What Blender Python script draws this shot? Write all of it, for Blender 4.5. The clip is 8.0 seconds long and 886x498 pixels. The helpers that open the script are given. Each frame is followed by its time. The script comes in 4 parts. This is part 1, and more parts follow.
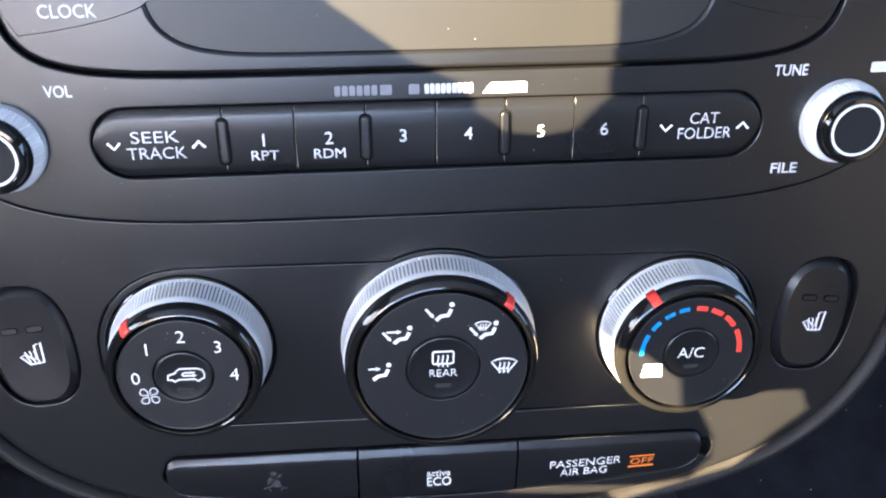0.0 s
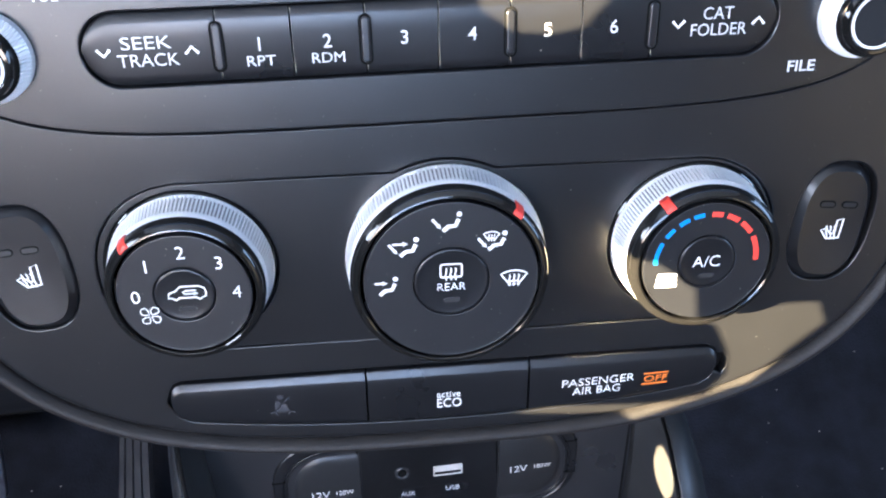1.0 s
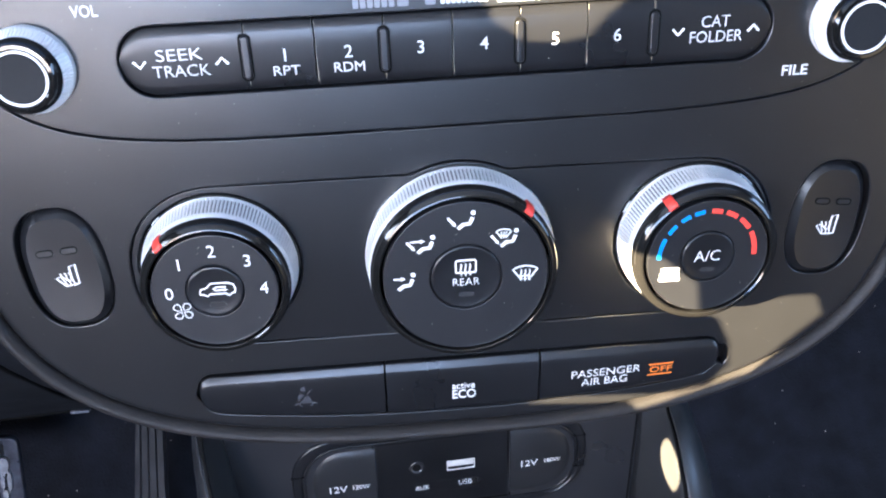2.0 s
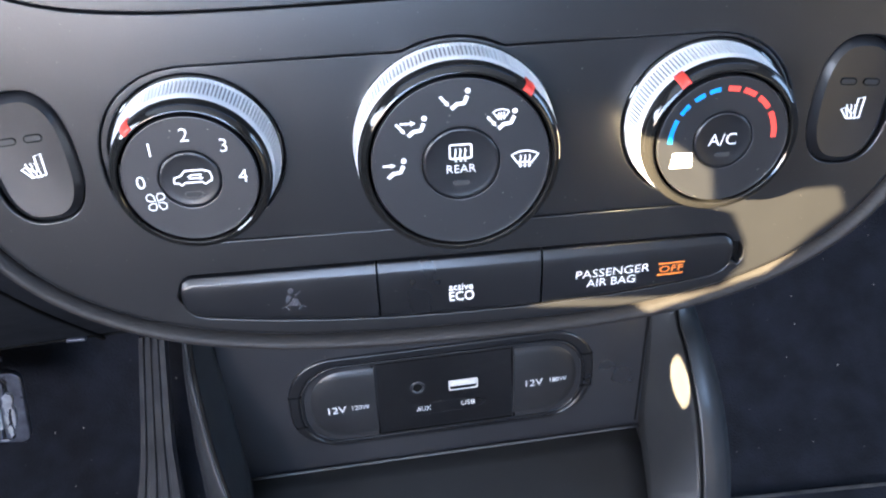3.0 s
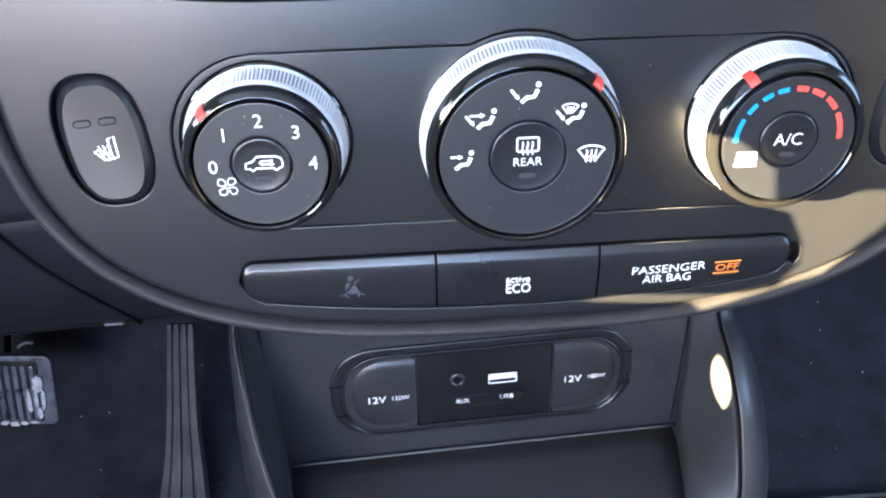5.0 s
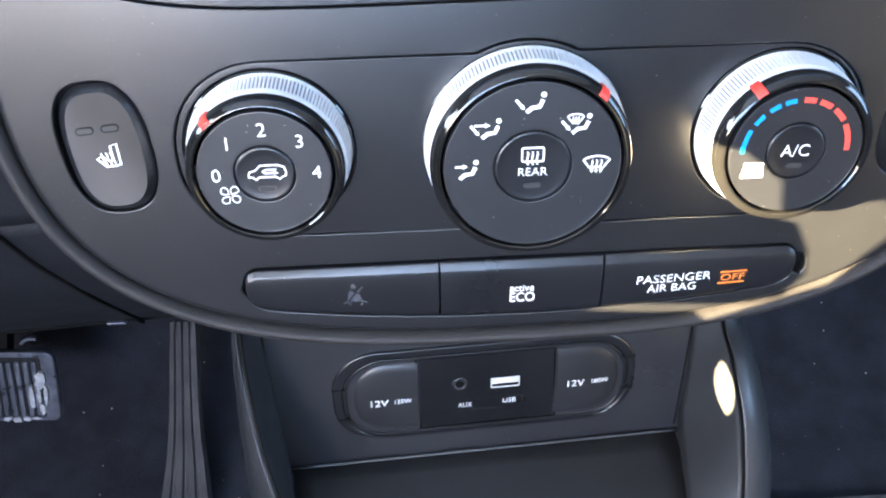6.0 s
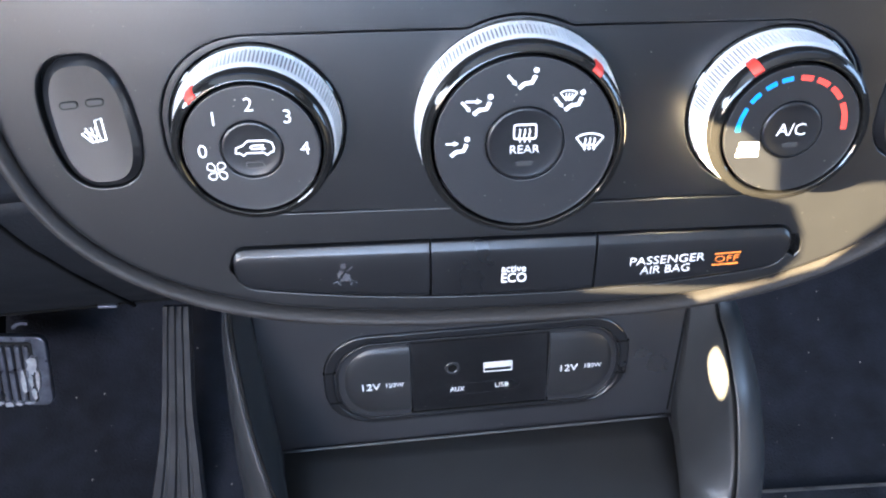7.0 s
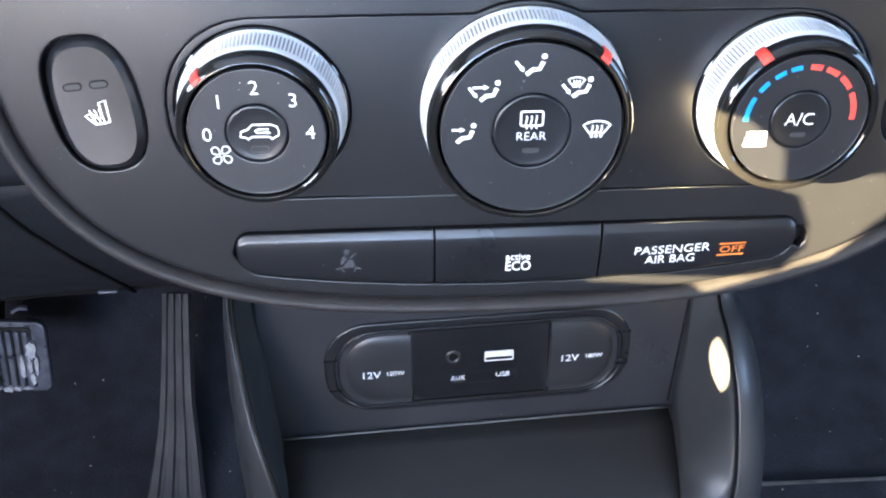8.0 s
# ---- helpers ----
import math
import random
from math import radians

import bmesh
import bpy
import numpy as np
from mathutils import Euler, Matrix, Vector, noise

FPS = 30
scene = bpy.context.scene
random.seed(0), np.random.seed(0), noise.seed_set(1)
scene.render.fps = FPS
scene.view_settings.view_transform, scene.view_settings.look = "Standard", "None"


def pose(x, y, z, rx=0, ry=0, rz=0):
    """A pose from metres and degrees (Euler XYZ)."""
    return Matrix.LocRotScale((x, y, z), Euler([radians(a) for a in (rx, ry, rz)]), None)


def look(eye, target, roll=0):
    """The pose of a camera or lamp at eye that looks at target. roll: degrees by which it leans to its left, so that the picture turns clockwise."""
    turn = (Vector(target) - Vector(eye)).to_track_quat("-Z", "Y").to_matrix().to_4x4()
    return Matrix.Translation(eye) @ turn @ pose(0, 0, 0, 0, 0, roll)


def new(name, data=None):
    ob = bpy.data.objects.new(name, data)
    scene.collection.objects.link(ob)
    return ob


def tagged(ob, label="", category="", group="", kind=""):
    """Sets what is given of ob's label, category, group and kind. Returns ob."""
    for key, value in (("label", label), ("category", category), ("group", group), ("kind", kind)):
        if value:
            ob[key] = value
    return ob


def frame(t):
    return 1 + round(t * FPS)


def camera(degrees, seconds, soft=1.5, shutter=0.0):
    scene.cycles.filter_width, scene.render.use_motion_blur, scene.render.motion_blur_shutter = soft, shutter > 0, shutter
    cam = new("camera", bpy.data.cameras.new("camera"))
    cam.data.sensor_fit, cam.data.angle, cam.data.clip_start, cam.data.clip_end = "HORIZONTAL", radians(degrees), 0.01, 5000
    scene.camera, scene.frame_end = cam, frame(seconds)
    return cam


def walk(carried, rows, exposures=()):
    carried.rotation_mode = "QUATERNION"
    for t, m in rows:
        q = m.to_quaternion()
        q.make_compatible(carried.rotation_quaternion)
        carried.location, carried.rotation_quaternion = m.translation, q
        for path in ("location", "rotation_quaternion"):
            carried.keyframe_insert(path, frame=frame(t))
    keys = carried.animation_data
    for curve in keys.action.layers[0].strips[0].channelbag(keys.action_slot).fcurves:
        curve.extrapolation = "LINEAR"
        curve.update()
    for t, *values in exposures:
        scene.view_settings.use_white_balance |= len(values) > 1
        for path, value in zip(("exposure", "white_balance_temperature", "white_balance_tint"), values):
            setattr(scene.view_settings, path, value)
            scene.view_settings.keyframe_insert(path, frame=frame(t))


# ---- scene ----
cam = camera(53.0, 8.0, soft=2.1)
# The fascia's own frame leans back by 15 degrees and stands 0.8 m over the ground.
LEAN_BACK = 15.0
W = pose(0, 0, 0.8, -LEAN_BACK, 0, 0)
PATH = [
    (0, (-0.02122, -0.19403, 0.12558), (0.1701, 1.6031, -0.7311), 0.69),
    (0.2, (-0.02198, -0.19380, 0.12245), (0.1639, 1.5899, -0.7628), 0.28),
    (0.5, (-0.02024, -0.19009, 0.10997), (0.1612, 1.5610, -0.8392), -0.10),
    (1, (-0.02205, -0.19322, 0.11046), (0.1590, 1.5673, -0.8211), -0.68),
    (1.2, (-0.02434, -0.20236, 0.11773), (0.1664, 1.5727, -0.7837), -0.82),
    (2.3, (-0.02590, -0.20489, 0.11025), (0.1284, 1.5543, -0.8286), -1.74),
    (2.5, (-0.02301, -0.20097, 0.10219), (0.1223, 1.5406, -0.8704), -2.02),
    (3, (-0.02155, -0.19879, 0.09197), (0.1177, 1.5193, -0.9224), -2.26),
    (3.5, (-0.02312, -0.19767, 0.09478), (0.1012, 1.5395, -0.8884), -2.00),
    (3.7, (-0.02901, -0.20346, 0.09878), (0.0881, 1.5603, -0.8369), -1.63),
    (4, (-0.03427, -0.20818, 0.10323), (0.0650, 1.5479, -0.8487), -1.81),
    (4.2, (-0.03491, -0.20681, 0.10073), (0.0497, 1.5517, -0.8482), -2.39),
    (4.5, (-0.03134, -0.20540, 0.09698), (0.0728, 1.5315, -0.8891), -2.30),
    (5, (-0.03436, -0.20053, 0.09216), (0.0725, 1.5170, -0.9269), -1.25),
    (5.2, (-0.03507, -0.20201, 0.09493), (0.0703, 1.5114, -0.9313), -0.90),
    (6.3, (-0.03309, -0.19603, 0.09355), (0.0654, 1.5138, -0.9393), -1.03),
    (6.5, (-0.03219, -0.19653, 0.09203), (0.0700, 1.5100, -0.9459), -1.05),
    (7, (-0.03277, -0.19610, 0.09084), (0.0742, 1.5025, -0.9596), -0.55),
    (7.5, (-0.03362, -0.19503, 0.08802), (0.0728, 1.4918, -0.9813), -0.33),
    (8, (-0.03426, -0.19558, 0.08939), (0.0748, 1.4920, -0.9785), 0.11),
]
walk(cam, [(t, W @ look(eye, target, roll)) for t, eye, target, roll in PATH],
     exposures=[(0, 4.92, 5120, 15), (0.5, 4.90, 5050, 14), (1, 5.25, 5030, 14), (2.5, 5.25, 4950, 15), (3, 5.60, 5110, 13), (4, 6.02, 5110, 13), (4.5, 5.87, 5070, 12), (5, 5.87, 5080, 12), (8, 5.80, 5130, 12)])

# ---- light ----
SUN_WAY = Vector((0.8258, 0.4398, -0.3530))          # the way the sunlight travels
world = bpy.data.worlds.new("sky")
scene.world = world
world.use_nodes = True
wn = world.node_tree.nodes
sky = wn.new("ShaderNodeTexSky")
sky.sky_type = "NISHITA"
sky.sun_disc = False
sky.sun_elevation = math.asin(-SUN_WAY.z)
sky.sun_rotation = math.atan2(-SUN_WAY.x, -SUN_WAY.y)
wn["Background"].inputs["Strength"].default_value = 0.018
world.node_tree.links.new(sky.outputs[0], wn["Background"].inputs["Color"])
sun_data = bpy.data.lights.new("sun", "SUN")
sun_data.energy, sun_data.angle, sun_data.color = 5.0, radians(0.12), (1.0, 0.69, 0.30)
sun = new("sun", sun_data)
sun.matrix_world = look((-3.0, -2.0, 2.2), Vector((-3.0, -2.0, 2.2)) + SUN_WAY)


def fill_lamp(name, eye, target, wide, high, watts, colour):
    """An added area lamp for window daylight; the side walls have no openings."""
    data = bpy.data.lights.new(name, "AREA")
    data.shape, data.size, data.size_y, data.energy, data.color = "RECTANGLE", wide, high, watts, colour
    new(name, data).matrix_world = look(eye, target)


# side fill lamps are added to brighten the panel, roof liner and left trim
fill_lamp("rear_left_fill_lamp", (-0.60, -1.08, 1.02), (0.1, -0.2, 0.88), 0.7, 0.24, 0.54, (1.0, 0.74, 0.50))
fill_lamp("rear_window_light", (-0.27, -1.47, 1.16), (-0.02, 0.0, 0.85), 0.85, 0.30, 0.40, (0.80, 0.89, 1.0))
fill_lamp("driver_side_fill_lamp", (-0.60, -0.35, 1.08), (0.1, -0.25, 1.42), 0.7, 0.3, 0.50, (1.0, 0.96, 0.90))
fill_lamp("passenger_side_fill_lamp", (0.74, -0.12, 0.95), (0.0, 0.08, 0.66), 0.5, 0.3, 0.12, (0.64, 0.82, 1.0))
fill_lamp("windshield_light", (0.0, 0.42, 1.26), (0.0, -0.1, 0.80), 1.2, 0.35, 0.42, (0.68, 0.84, 1.0))


# ---- materials ----
def mat(name, color, rough=0.5, metal=0.0, grain=0.0, grain_size=0.0006, mottle=0.0, mottle_size=0.02, rough_var=0.0,
        spec=0.5, coat=0.0, dust=0.0, dust_size=0.0016, dust_cover=0.70):
    """A surface with fine relief (grain), colour mottling at a larger scale, uneven gloss and scattered pale dust flecks."""
    m = bpy.data.materials.new(name)
    m.use_nodes = True
    n, l = m.node_tree.nodes, m.node_tree.links
    b = n["Principled BSDF"]
    b.inputs["Base Color"].default_value = (*color, 1)
    b.inputs["Roughness"].default_value = rough
    b.inputs["Metallic"].default_value = metal
    b.inputs["Specular IOR Level"].default_value = spec
    b.inputs["Coat Weight"].default_value = coat
    geo = n.new("ShaderNodeTexCoord")

    def tex(size, detail=3.0):
        t = n.new("ShaderNodeTexNoise")
        t.inputs["Scale"].default_value = 1.0 / size
        t.inputs["Detail"].default_value = detail
        l.new(geo.outputs["Object"], t.inputs["Vector"])
        return t

    col = None
    if mottle:
        t = tex(mottle_size, 5.0)
        ramp = n.new("ShaderNodeMapRange")
        ramp.inputs["From Min"].default_value, ramp.inputs["From Max"].default_value = 0.3, 0.7
        ramp.inputs["To Min"].default_value, ramp.inputs["To Max"].default_value = 1 - mottle, 1 + mottle
        l.new(t.outputs["Fac"], ramp.inputs["Value"])
        mul = n.new("ShaderNodeVectorMath")
        mul.operation = "SCALE"
        mul.inputs[0].default_value = color
        l.new(ramp.outputs[0], mul.inputs["Scale"])
        col = mul.outputs[0]
    if dust:
        t = n.new("ShaderNodeTexVoronoi")
        t.inputs["Scale"].default_value = 1.0 / dust_size
        l.new(geo.outputs["Object"], t.inputs["Vector"])
        near = n.new("ShaderNodeMapRange")
        near.inputs["From Min"].default_value, near.inputs["From Max"].default_value = 0.078, 0.04
        l.new(t.outputs["Distance"], near.inputs["Value"])
        sep = n.new("ShaderNodeSeparateColor")
        l.new(t.outputs["Color"], sep.inputs[0])
        some = n.new("ShaderNodeMapRange")
        some.inputs["From Min"].default_value, some.inputs["From Max"].default_value = dust_cover, 1.0
        l.new(sep.outputs[0], some.inputs["Value"])
        amount = n.new("ShaderNodeMath")
        amount.operation = "MULTIPLY"
        l.new(near.outputs[0], amount.inputs[0])
        l.new(some.outputs[0], amount.inputs[1])
        scale = n.new("ShaderNodeMath")
        scale.operation, scale.inputs[1].default_value = "MULTIPLY", dust
        l.new(amount.outputs[0], scale.inputs[0])
        mix = n.new("ShaderNodeMix")
        mix.data_type = "RGBA"
        l.new(scale.outputs[0], mix.inputs["Factor"])
        if col:
            l.new(col, mix.inputs["A"])
        else:
            mix.inputs["A"].default_value = (*color, 1)
        mix.inputs["B"].default_value = (0.62, 0.58, 0.50, 1)
        col = mix.outputs["Result"]
    if col:
        l.new(col, b.inputs["Base Color"])
    if rough_var:
        t = tex(mottle_size * 1.7, 4.0)
        ramp = n.new("ShaderNodeMapRange")
        ramp.inputs["From Min"].default_value, ramp.inputs["From Max"].default_value = 0.3, 0.7
        ramp.inputs["To Min"].default_value = max(0.02, rough - rough_var)
        ramp.inputs["To Max"].default_value = min(1.0, rough + rough_var)
        l.new(t.outputs["Fac"], ramp.inputs["Value"])
        l.new(ramp.outputs[0], b.inputs["Roughness"])
    if grain:
        t = tex(grain_size, 2.0)
        bump = n.new("ShaderNodeBump")
        bump.inputs["Strength"].default_value = grain
        bump.inputs["Distance"].default_value = grain_size * 0.5
        l.new(t.outputs["Fac"], bump.inputs["Height"])
        l.new(bump.outputs[0], b.inputs["Normal"])
    return m


M_FASCIA = mat("satin_black_plastic", (0.0088, 0.0090, 0.0100), 0.31, grain=0.10, grain_size=0.0005, mottle=0.07, mottle_size=0.012, rough_var=0.015, dust=0.35, dust_size=0.0016, dust_cover=0.55)
M_PLATE = mat("climate_plate_plastic", (0.0070, 0.0073, 0.0085), 0.31, grain=0.08, grain_size=0.0005, mottle=0.08, mottle_size=0.012, rough_var=0.015, dust=0.35, dust_size=0.0030, dust_cover=0.80)
M_BUTTON = mat("button_plastic", (0.0072, 0.0075, 0.0088), 0.31, grain=0.05, grain_size=0.0004, mottle=0.10, rough_var=0.05, dust=0.7, dust_size=0.0030, dust_cover=0.86)
M_FACE = mat("dial_face_plastic", (0.0085, 0.0089, 0.0106), 0.40, grain=0.06, grain_size=0.0004, mottle=0.10, mottle_size=0.008, rough_var=0.02, dust=0.8, dust_size=0.0022, dust_cover=0.30)
M_KNOB = mat("matt_knob_plastic", (0.0085, 0.0088, 0.0100), 0.65, spec=0.25, grain=0.06, grain_size=0.0004, mottle=0.1)
M_GLOSS = mat("gloss_black_lacquer", (0.0085, 0.0082, 0.0078), 0.055, mottle=0.2, rough_var=0.02)
M_CHROME = mat("knurled_satin_metal", (0.90, 0.90, 0.90), 0.34, metal=0.30, mottle=0.05, mottle_size=0.006, rough_var=0.06)
M_GROOVE_SHADE = mat("groove_shade_metal", (0.26, 0.26, 0.265), 0.55, metal=0.3, mottle=0.1, mottle_size=0.004)
M_RIM = mat("grained_rim_plastic", (0.0165, 0.0152, 0.0148), 0.50, spec=0.25, grain=0.4, grain_size=0.0009, mottle=0.12, rough_var=0.06)
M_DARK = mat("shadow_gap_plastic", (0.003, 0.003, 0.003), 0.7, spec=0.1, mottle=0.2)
M_WHITE = mat("white_print", (0.80, 0.80, 0.78), 0.5, mottle=0.05, mottle_size=0.002)
M_DIM = mat("grey_print", (0.030, 0.031, 0.038), 0.5, mottle=0.1, mottle_size=0.002)
M_FADED = mat("faded_grey_print", (0.17, 0.175, 0.20), 0.5, mottle=0.1, mottle_size=0.002)
# greyer than M_WHITE, for radio and socket lettering
M_SOFT = mat("greyer_white_print", (0.58, 0.59, 0.60), 0.5, mottle=0.15, mottle_size=0.002)
# lighter copy of the console plastic: light on trims and right flank is in it
M_CONSOLE_LIT = mat("console_plastic_lit", (0.026, 0.0265, 0.028), 0.42, grain=0.08, grain_size=0.0006, mottle=0.12, rough_var=0.06)
M_AMBER = mat("amber_print", (0.75, 0.20, 0.02), 0.5, mottle=0.05, mottle_size=0.002)
M_BLUE = mat("blue_print", (0.02, 0.22, 0.62), 0.5, mottle=0.05, mottle_size=0.002)
M_RED = mat("red_print", (0.75, 0.05, 0.03), 0.45, mottle=0.05, mottle_size=0.002)
M_CREAM = mat("bare_key_plastic", (0.24, 0.22, 0.17), 0.5, mottle=0.1, mottle_size=0.002)
M_LAMP = mat("unlit_lamp_plastic", (0.032, 0.032, 0.033), 0.35, mottle=0.1, mottle_size=0.002)
M_UNLIT = mat("dull_lamp_window", (0.0042, 0.0042, 0.0046), 0.5, mottle=0.1, mottle_size=0.002)
M_SCREEN = mat("dim_display_window", (0.0150, 0.0146, 0.0130), 0.42, mottle=0.05, rough_var=0.02, dust=0.9, dust_size=0.0030, dust_cover=0.75)
M_TRAY = mat("console_plastic", (0.0165, 0.0170, 0.0195), 0.32, spec=0.75, grain=0.10, grain_size=0.0006, mottle=0.12, rough_var=0.06, dust=0.5, dust_size=0.004, dust_cover=0.93)
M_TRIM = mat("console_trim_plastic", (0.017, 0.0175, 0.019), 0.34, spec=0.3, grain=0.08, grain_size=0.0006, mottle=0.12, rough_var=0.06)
M_MAT = mat("rubber_tray_mat", (0.0165, 0.0165, 0.0175), 0.75, grain=0.08, grain_size=0.0009, mottle=0.12)
M_BEAD = mat("mat_edge_highlight", (0.032, 0.032, 0.034), 0.5, mottle=0.2, mottle_size=0.01)
M_DASH = mat("grained_dash_plastic", (0.0085, 0.0095, 0.0120), 0.6, spec=0.22, grain=0.35, grain_size=0.0012, mottle=0.15, rough_var=0.06)
M_CARPET = mat("black_carpet", (0.0135, 0.0152, 0.0215), 0.95, spec=0.3, grain=0.9, grain_size=0.0025, mottle=0.35, mottle_size=0.03, dust=0.8, dust_size=0.013, dust_cover=0.55)
M_USB = mat("bright_contact_metal", (0.55, 0.54, 0.52), 0.42, metal=0.25, mottle=0.1, mottle_size=0.002)
M_RUBBER = mat("pedal_rubber", (0.0036, 0.0042, 0.0058), 0.65, spec=0.3, grain=0.2, grain_size=0.001, mottle=0.25, mottle_size=0.01, rough_var=0.12)
# lighter than M_RUBBER, used for the accelerator only
M_TREAD = mat("accelerator_rubber", (0.0135, 0.0145, 0.0185), 0.6, spec=0.4, grain=0.2, grain_size=0.001, mottle=0.3, mottle_size=0.012, rough_var=0.1)
M_PIPING = mat("pale_mat_piping", (0.06, 0.06, 0.06), 0.7, grain=0.6, grain_size=0.002, mottle=0.5, mottle_size=0.02)
M_PEDALSTEEL = mat("scuffed_pedal_metal", (0.12, 0.13, 0.165), 0.35, metal=0.6, mottle=0.35, mottle_size=0.01, rough_var=0.15)
M_SCUFF = mat("dried_pale_mud", (0.34, 0.36, 0.40), 0.7, grain=0.5, grain_size=0.002, mottle=0.3, mottle_size=0.005)
M_LINER = mat("grey_roof_liner", (0.48, 0.49, 0.50), 0.9, grain=0.3, grain_size=0.002, mottle=0.1)
M_DOOR = mat("dark_door_trim", (0.018, 0.019, 0.022), 0.7, grain=0.3, grain_size=0.002, mottle=0.1)
M_PALE = mat("grey_cabin_carpet", (0.016, 0.016, 0.018), 0.95, grain=0.5, grain_size=0.003, mottle=0.15, mottle_size=0.05)
M_GROUND = mat("pale_concrete", (0.30, 0.29, 0.27), 0.9, grain=0.4, grain_size=0.01, mottle=0.25, mottle_size=0.4)


# ---- mesh helpers; lengths in millimetres in a thing's own frame: x along, y up, z out ----
MM = 0.001


def part(name, bm, material, parent=None, label="", at=None, smooth=True):
    """Links a bmesh as one mesh object, under a thing or a part when a parent is given."""
    bmesh.ops.recalc_face_normals(bm, faces=bm.faces[:])
    me = bpy.data.meshes.new(name)
    bm.to_mesh(me)
    bm.free()
    me.materials.append(material)
    if smooth:
        for p in me.polygons:
            p.use_smooth = True
        me.set_sharp_from_angle(angle=radians(32))
    ob = new(name, me)
    if smooth:
        ob.modifiers.new("flat_faces_stay_flat", "WEIGHTED_NORMAL").keep_sharp = True
    if parent:
        ob.parent = parent
    if at is not None:
        ob.matrix_basis = at
    if label:
        ob["label"] = label
    return ob


def thing(name, label, category, at, group="", kind=""):
    """An Empty that carries a thing's parts. at: its pose in the fascia's frame."""
    ob = new(name)
    ob.empty_display_size = 0.01
    ob.matrix_basis = W @ at
    return tagged(ob, label, category, group, kind)


def on_panel(u, v, depth=14.0, spin=0.0):
    """The pose of a thing that faces the camera's side at (u, v) on the fascia; depth: back from the dial faces."""
    return pose(u * MM, depth * MM, v * MM, 90, 0, 0) @ pose(0, 0, 0, 0, 0, spin)


def ring_loop(bm, pts, z):
    return [bm.verts.new((x * MM, y * MM, z * MM)) for x, y in pts]


def bridge(bm, a, b):
    n = len(a)
    for i in range(n):
        bm.faces.new((a[i], a[(i + 1) % n], b[(i + 1) % n], b[i]))


def inset(pts, d):
    """The outline moved inwards by d, corner by corner; the outline runs anticlockwise."""
    out, n = [], len(pts)
    for i in range(n):
        a, b, c = Vector(pts[i - 1]), Vector(pts[i]), Vector(pts[(i + 1) % n])
        e, f = (b - a).normalized(), (c - b).normalized()
        t = e + f
        t = t.normalized() if t.length > 1e-6 else e
        nrm = Vector((-t.y, t.x))
        k = max(0.35, nrm.dot(Vector((-e.y, e.x))))
        out.append(tuple(b + nrm * (d / k)))
    return out


def slab(outline, z0, z1, bevel=0.5, steps=4, bm=None, dish=0.0):
    """A block with the given outline from z0 to z1, its front edge rounded. dish: how far its middle is hollowed."""
    bm = bm or bmesh.new()
    loops = [ring_loop(bm, outline, z0)]
    for i in range(steps + 1):
        a = math.pi / 2 * i / steps
        loops.append(ring_loop(bm, inset(outline, bevel * (1 - math.cos(a))) if i else outline, z1 - bevel + bevel * math.sin(a)))
    for a, b in zip(loops, loops[1:]):
        bridge(bm, a, b)
    if dish:
        cx = sum(p[0] for p in outline) / len(outline)
        cy = sum(p[1] for p in outline) / len(outline)
        top = inset(outline, bevel)
        last = loops[-1]
        for k in (0.92, 0.8, 0.6, 0.4, 0.2):
            ring = ring_loop(bm, [(cx + (x - cx) * k, cy + (y - cy) * k) for x, y in top], z1 - dish * (1 - k * k))
            bridge(bm, last, ring)
            last = ring
        bm.faces.new(last)
    else:
        bm.faces.new(loops[-1])
    bm.faces.new(loops[0][::-1])
    return bm


def fill(outline, holes, z1, depth=3.0, lip=0.4, edge=None):
    """A plate's front with openings through it; each opening and the outside have rounded lips and walls."""
    bm = bmesh.new()
    edges, walls = [], []
    for k, pts in enumerate([outline, *holes]):
        sign = 1 if k == 0 else -1
        r = edge if edge and k == 0 else lip
        ring = [bm.verts.new((x * MM, y * MM, z1 * MM)) for x, y in inset(pts, sign * r)]
        edges += [bm.edges.new((ring[i - 1], ring[i])) for i in range(len(ring))]
        walls.append((ring, pts, sign, r))
    bmesh.ops.triangle_fill(bm, edges=edges, use_beauty=True, use_dissolve=False, normal=(0, 0, 1))
    for ring, pts, sign, r in walls:
        last = ring
        for a in ((10, 20, 30, 40, 50, 60, 70, 80, 90) if r > 1 else (30, 60, 90)):
            s = radians(a)
            now = ring_loop(bm, inset(pts, sign * r * (1 - math.sin(s))), z1 - r * (1 - math.cos(s)))
            bridge(bm, last, now)
            last = now
        low = ring_loop(bm, pts, z1 - depth)
        bridge(bm, last, low)
    return bm


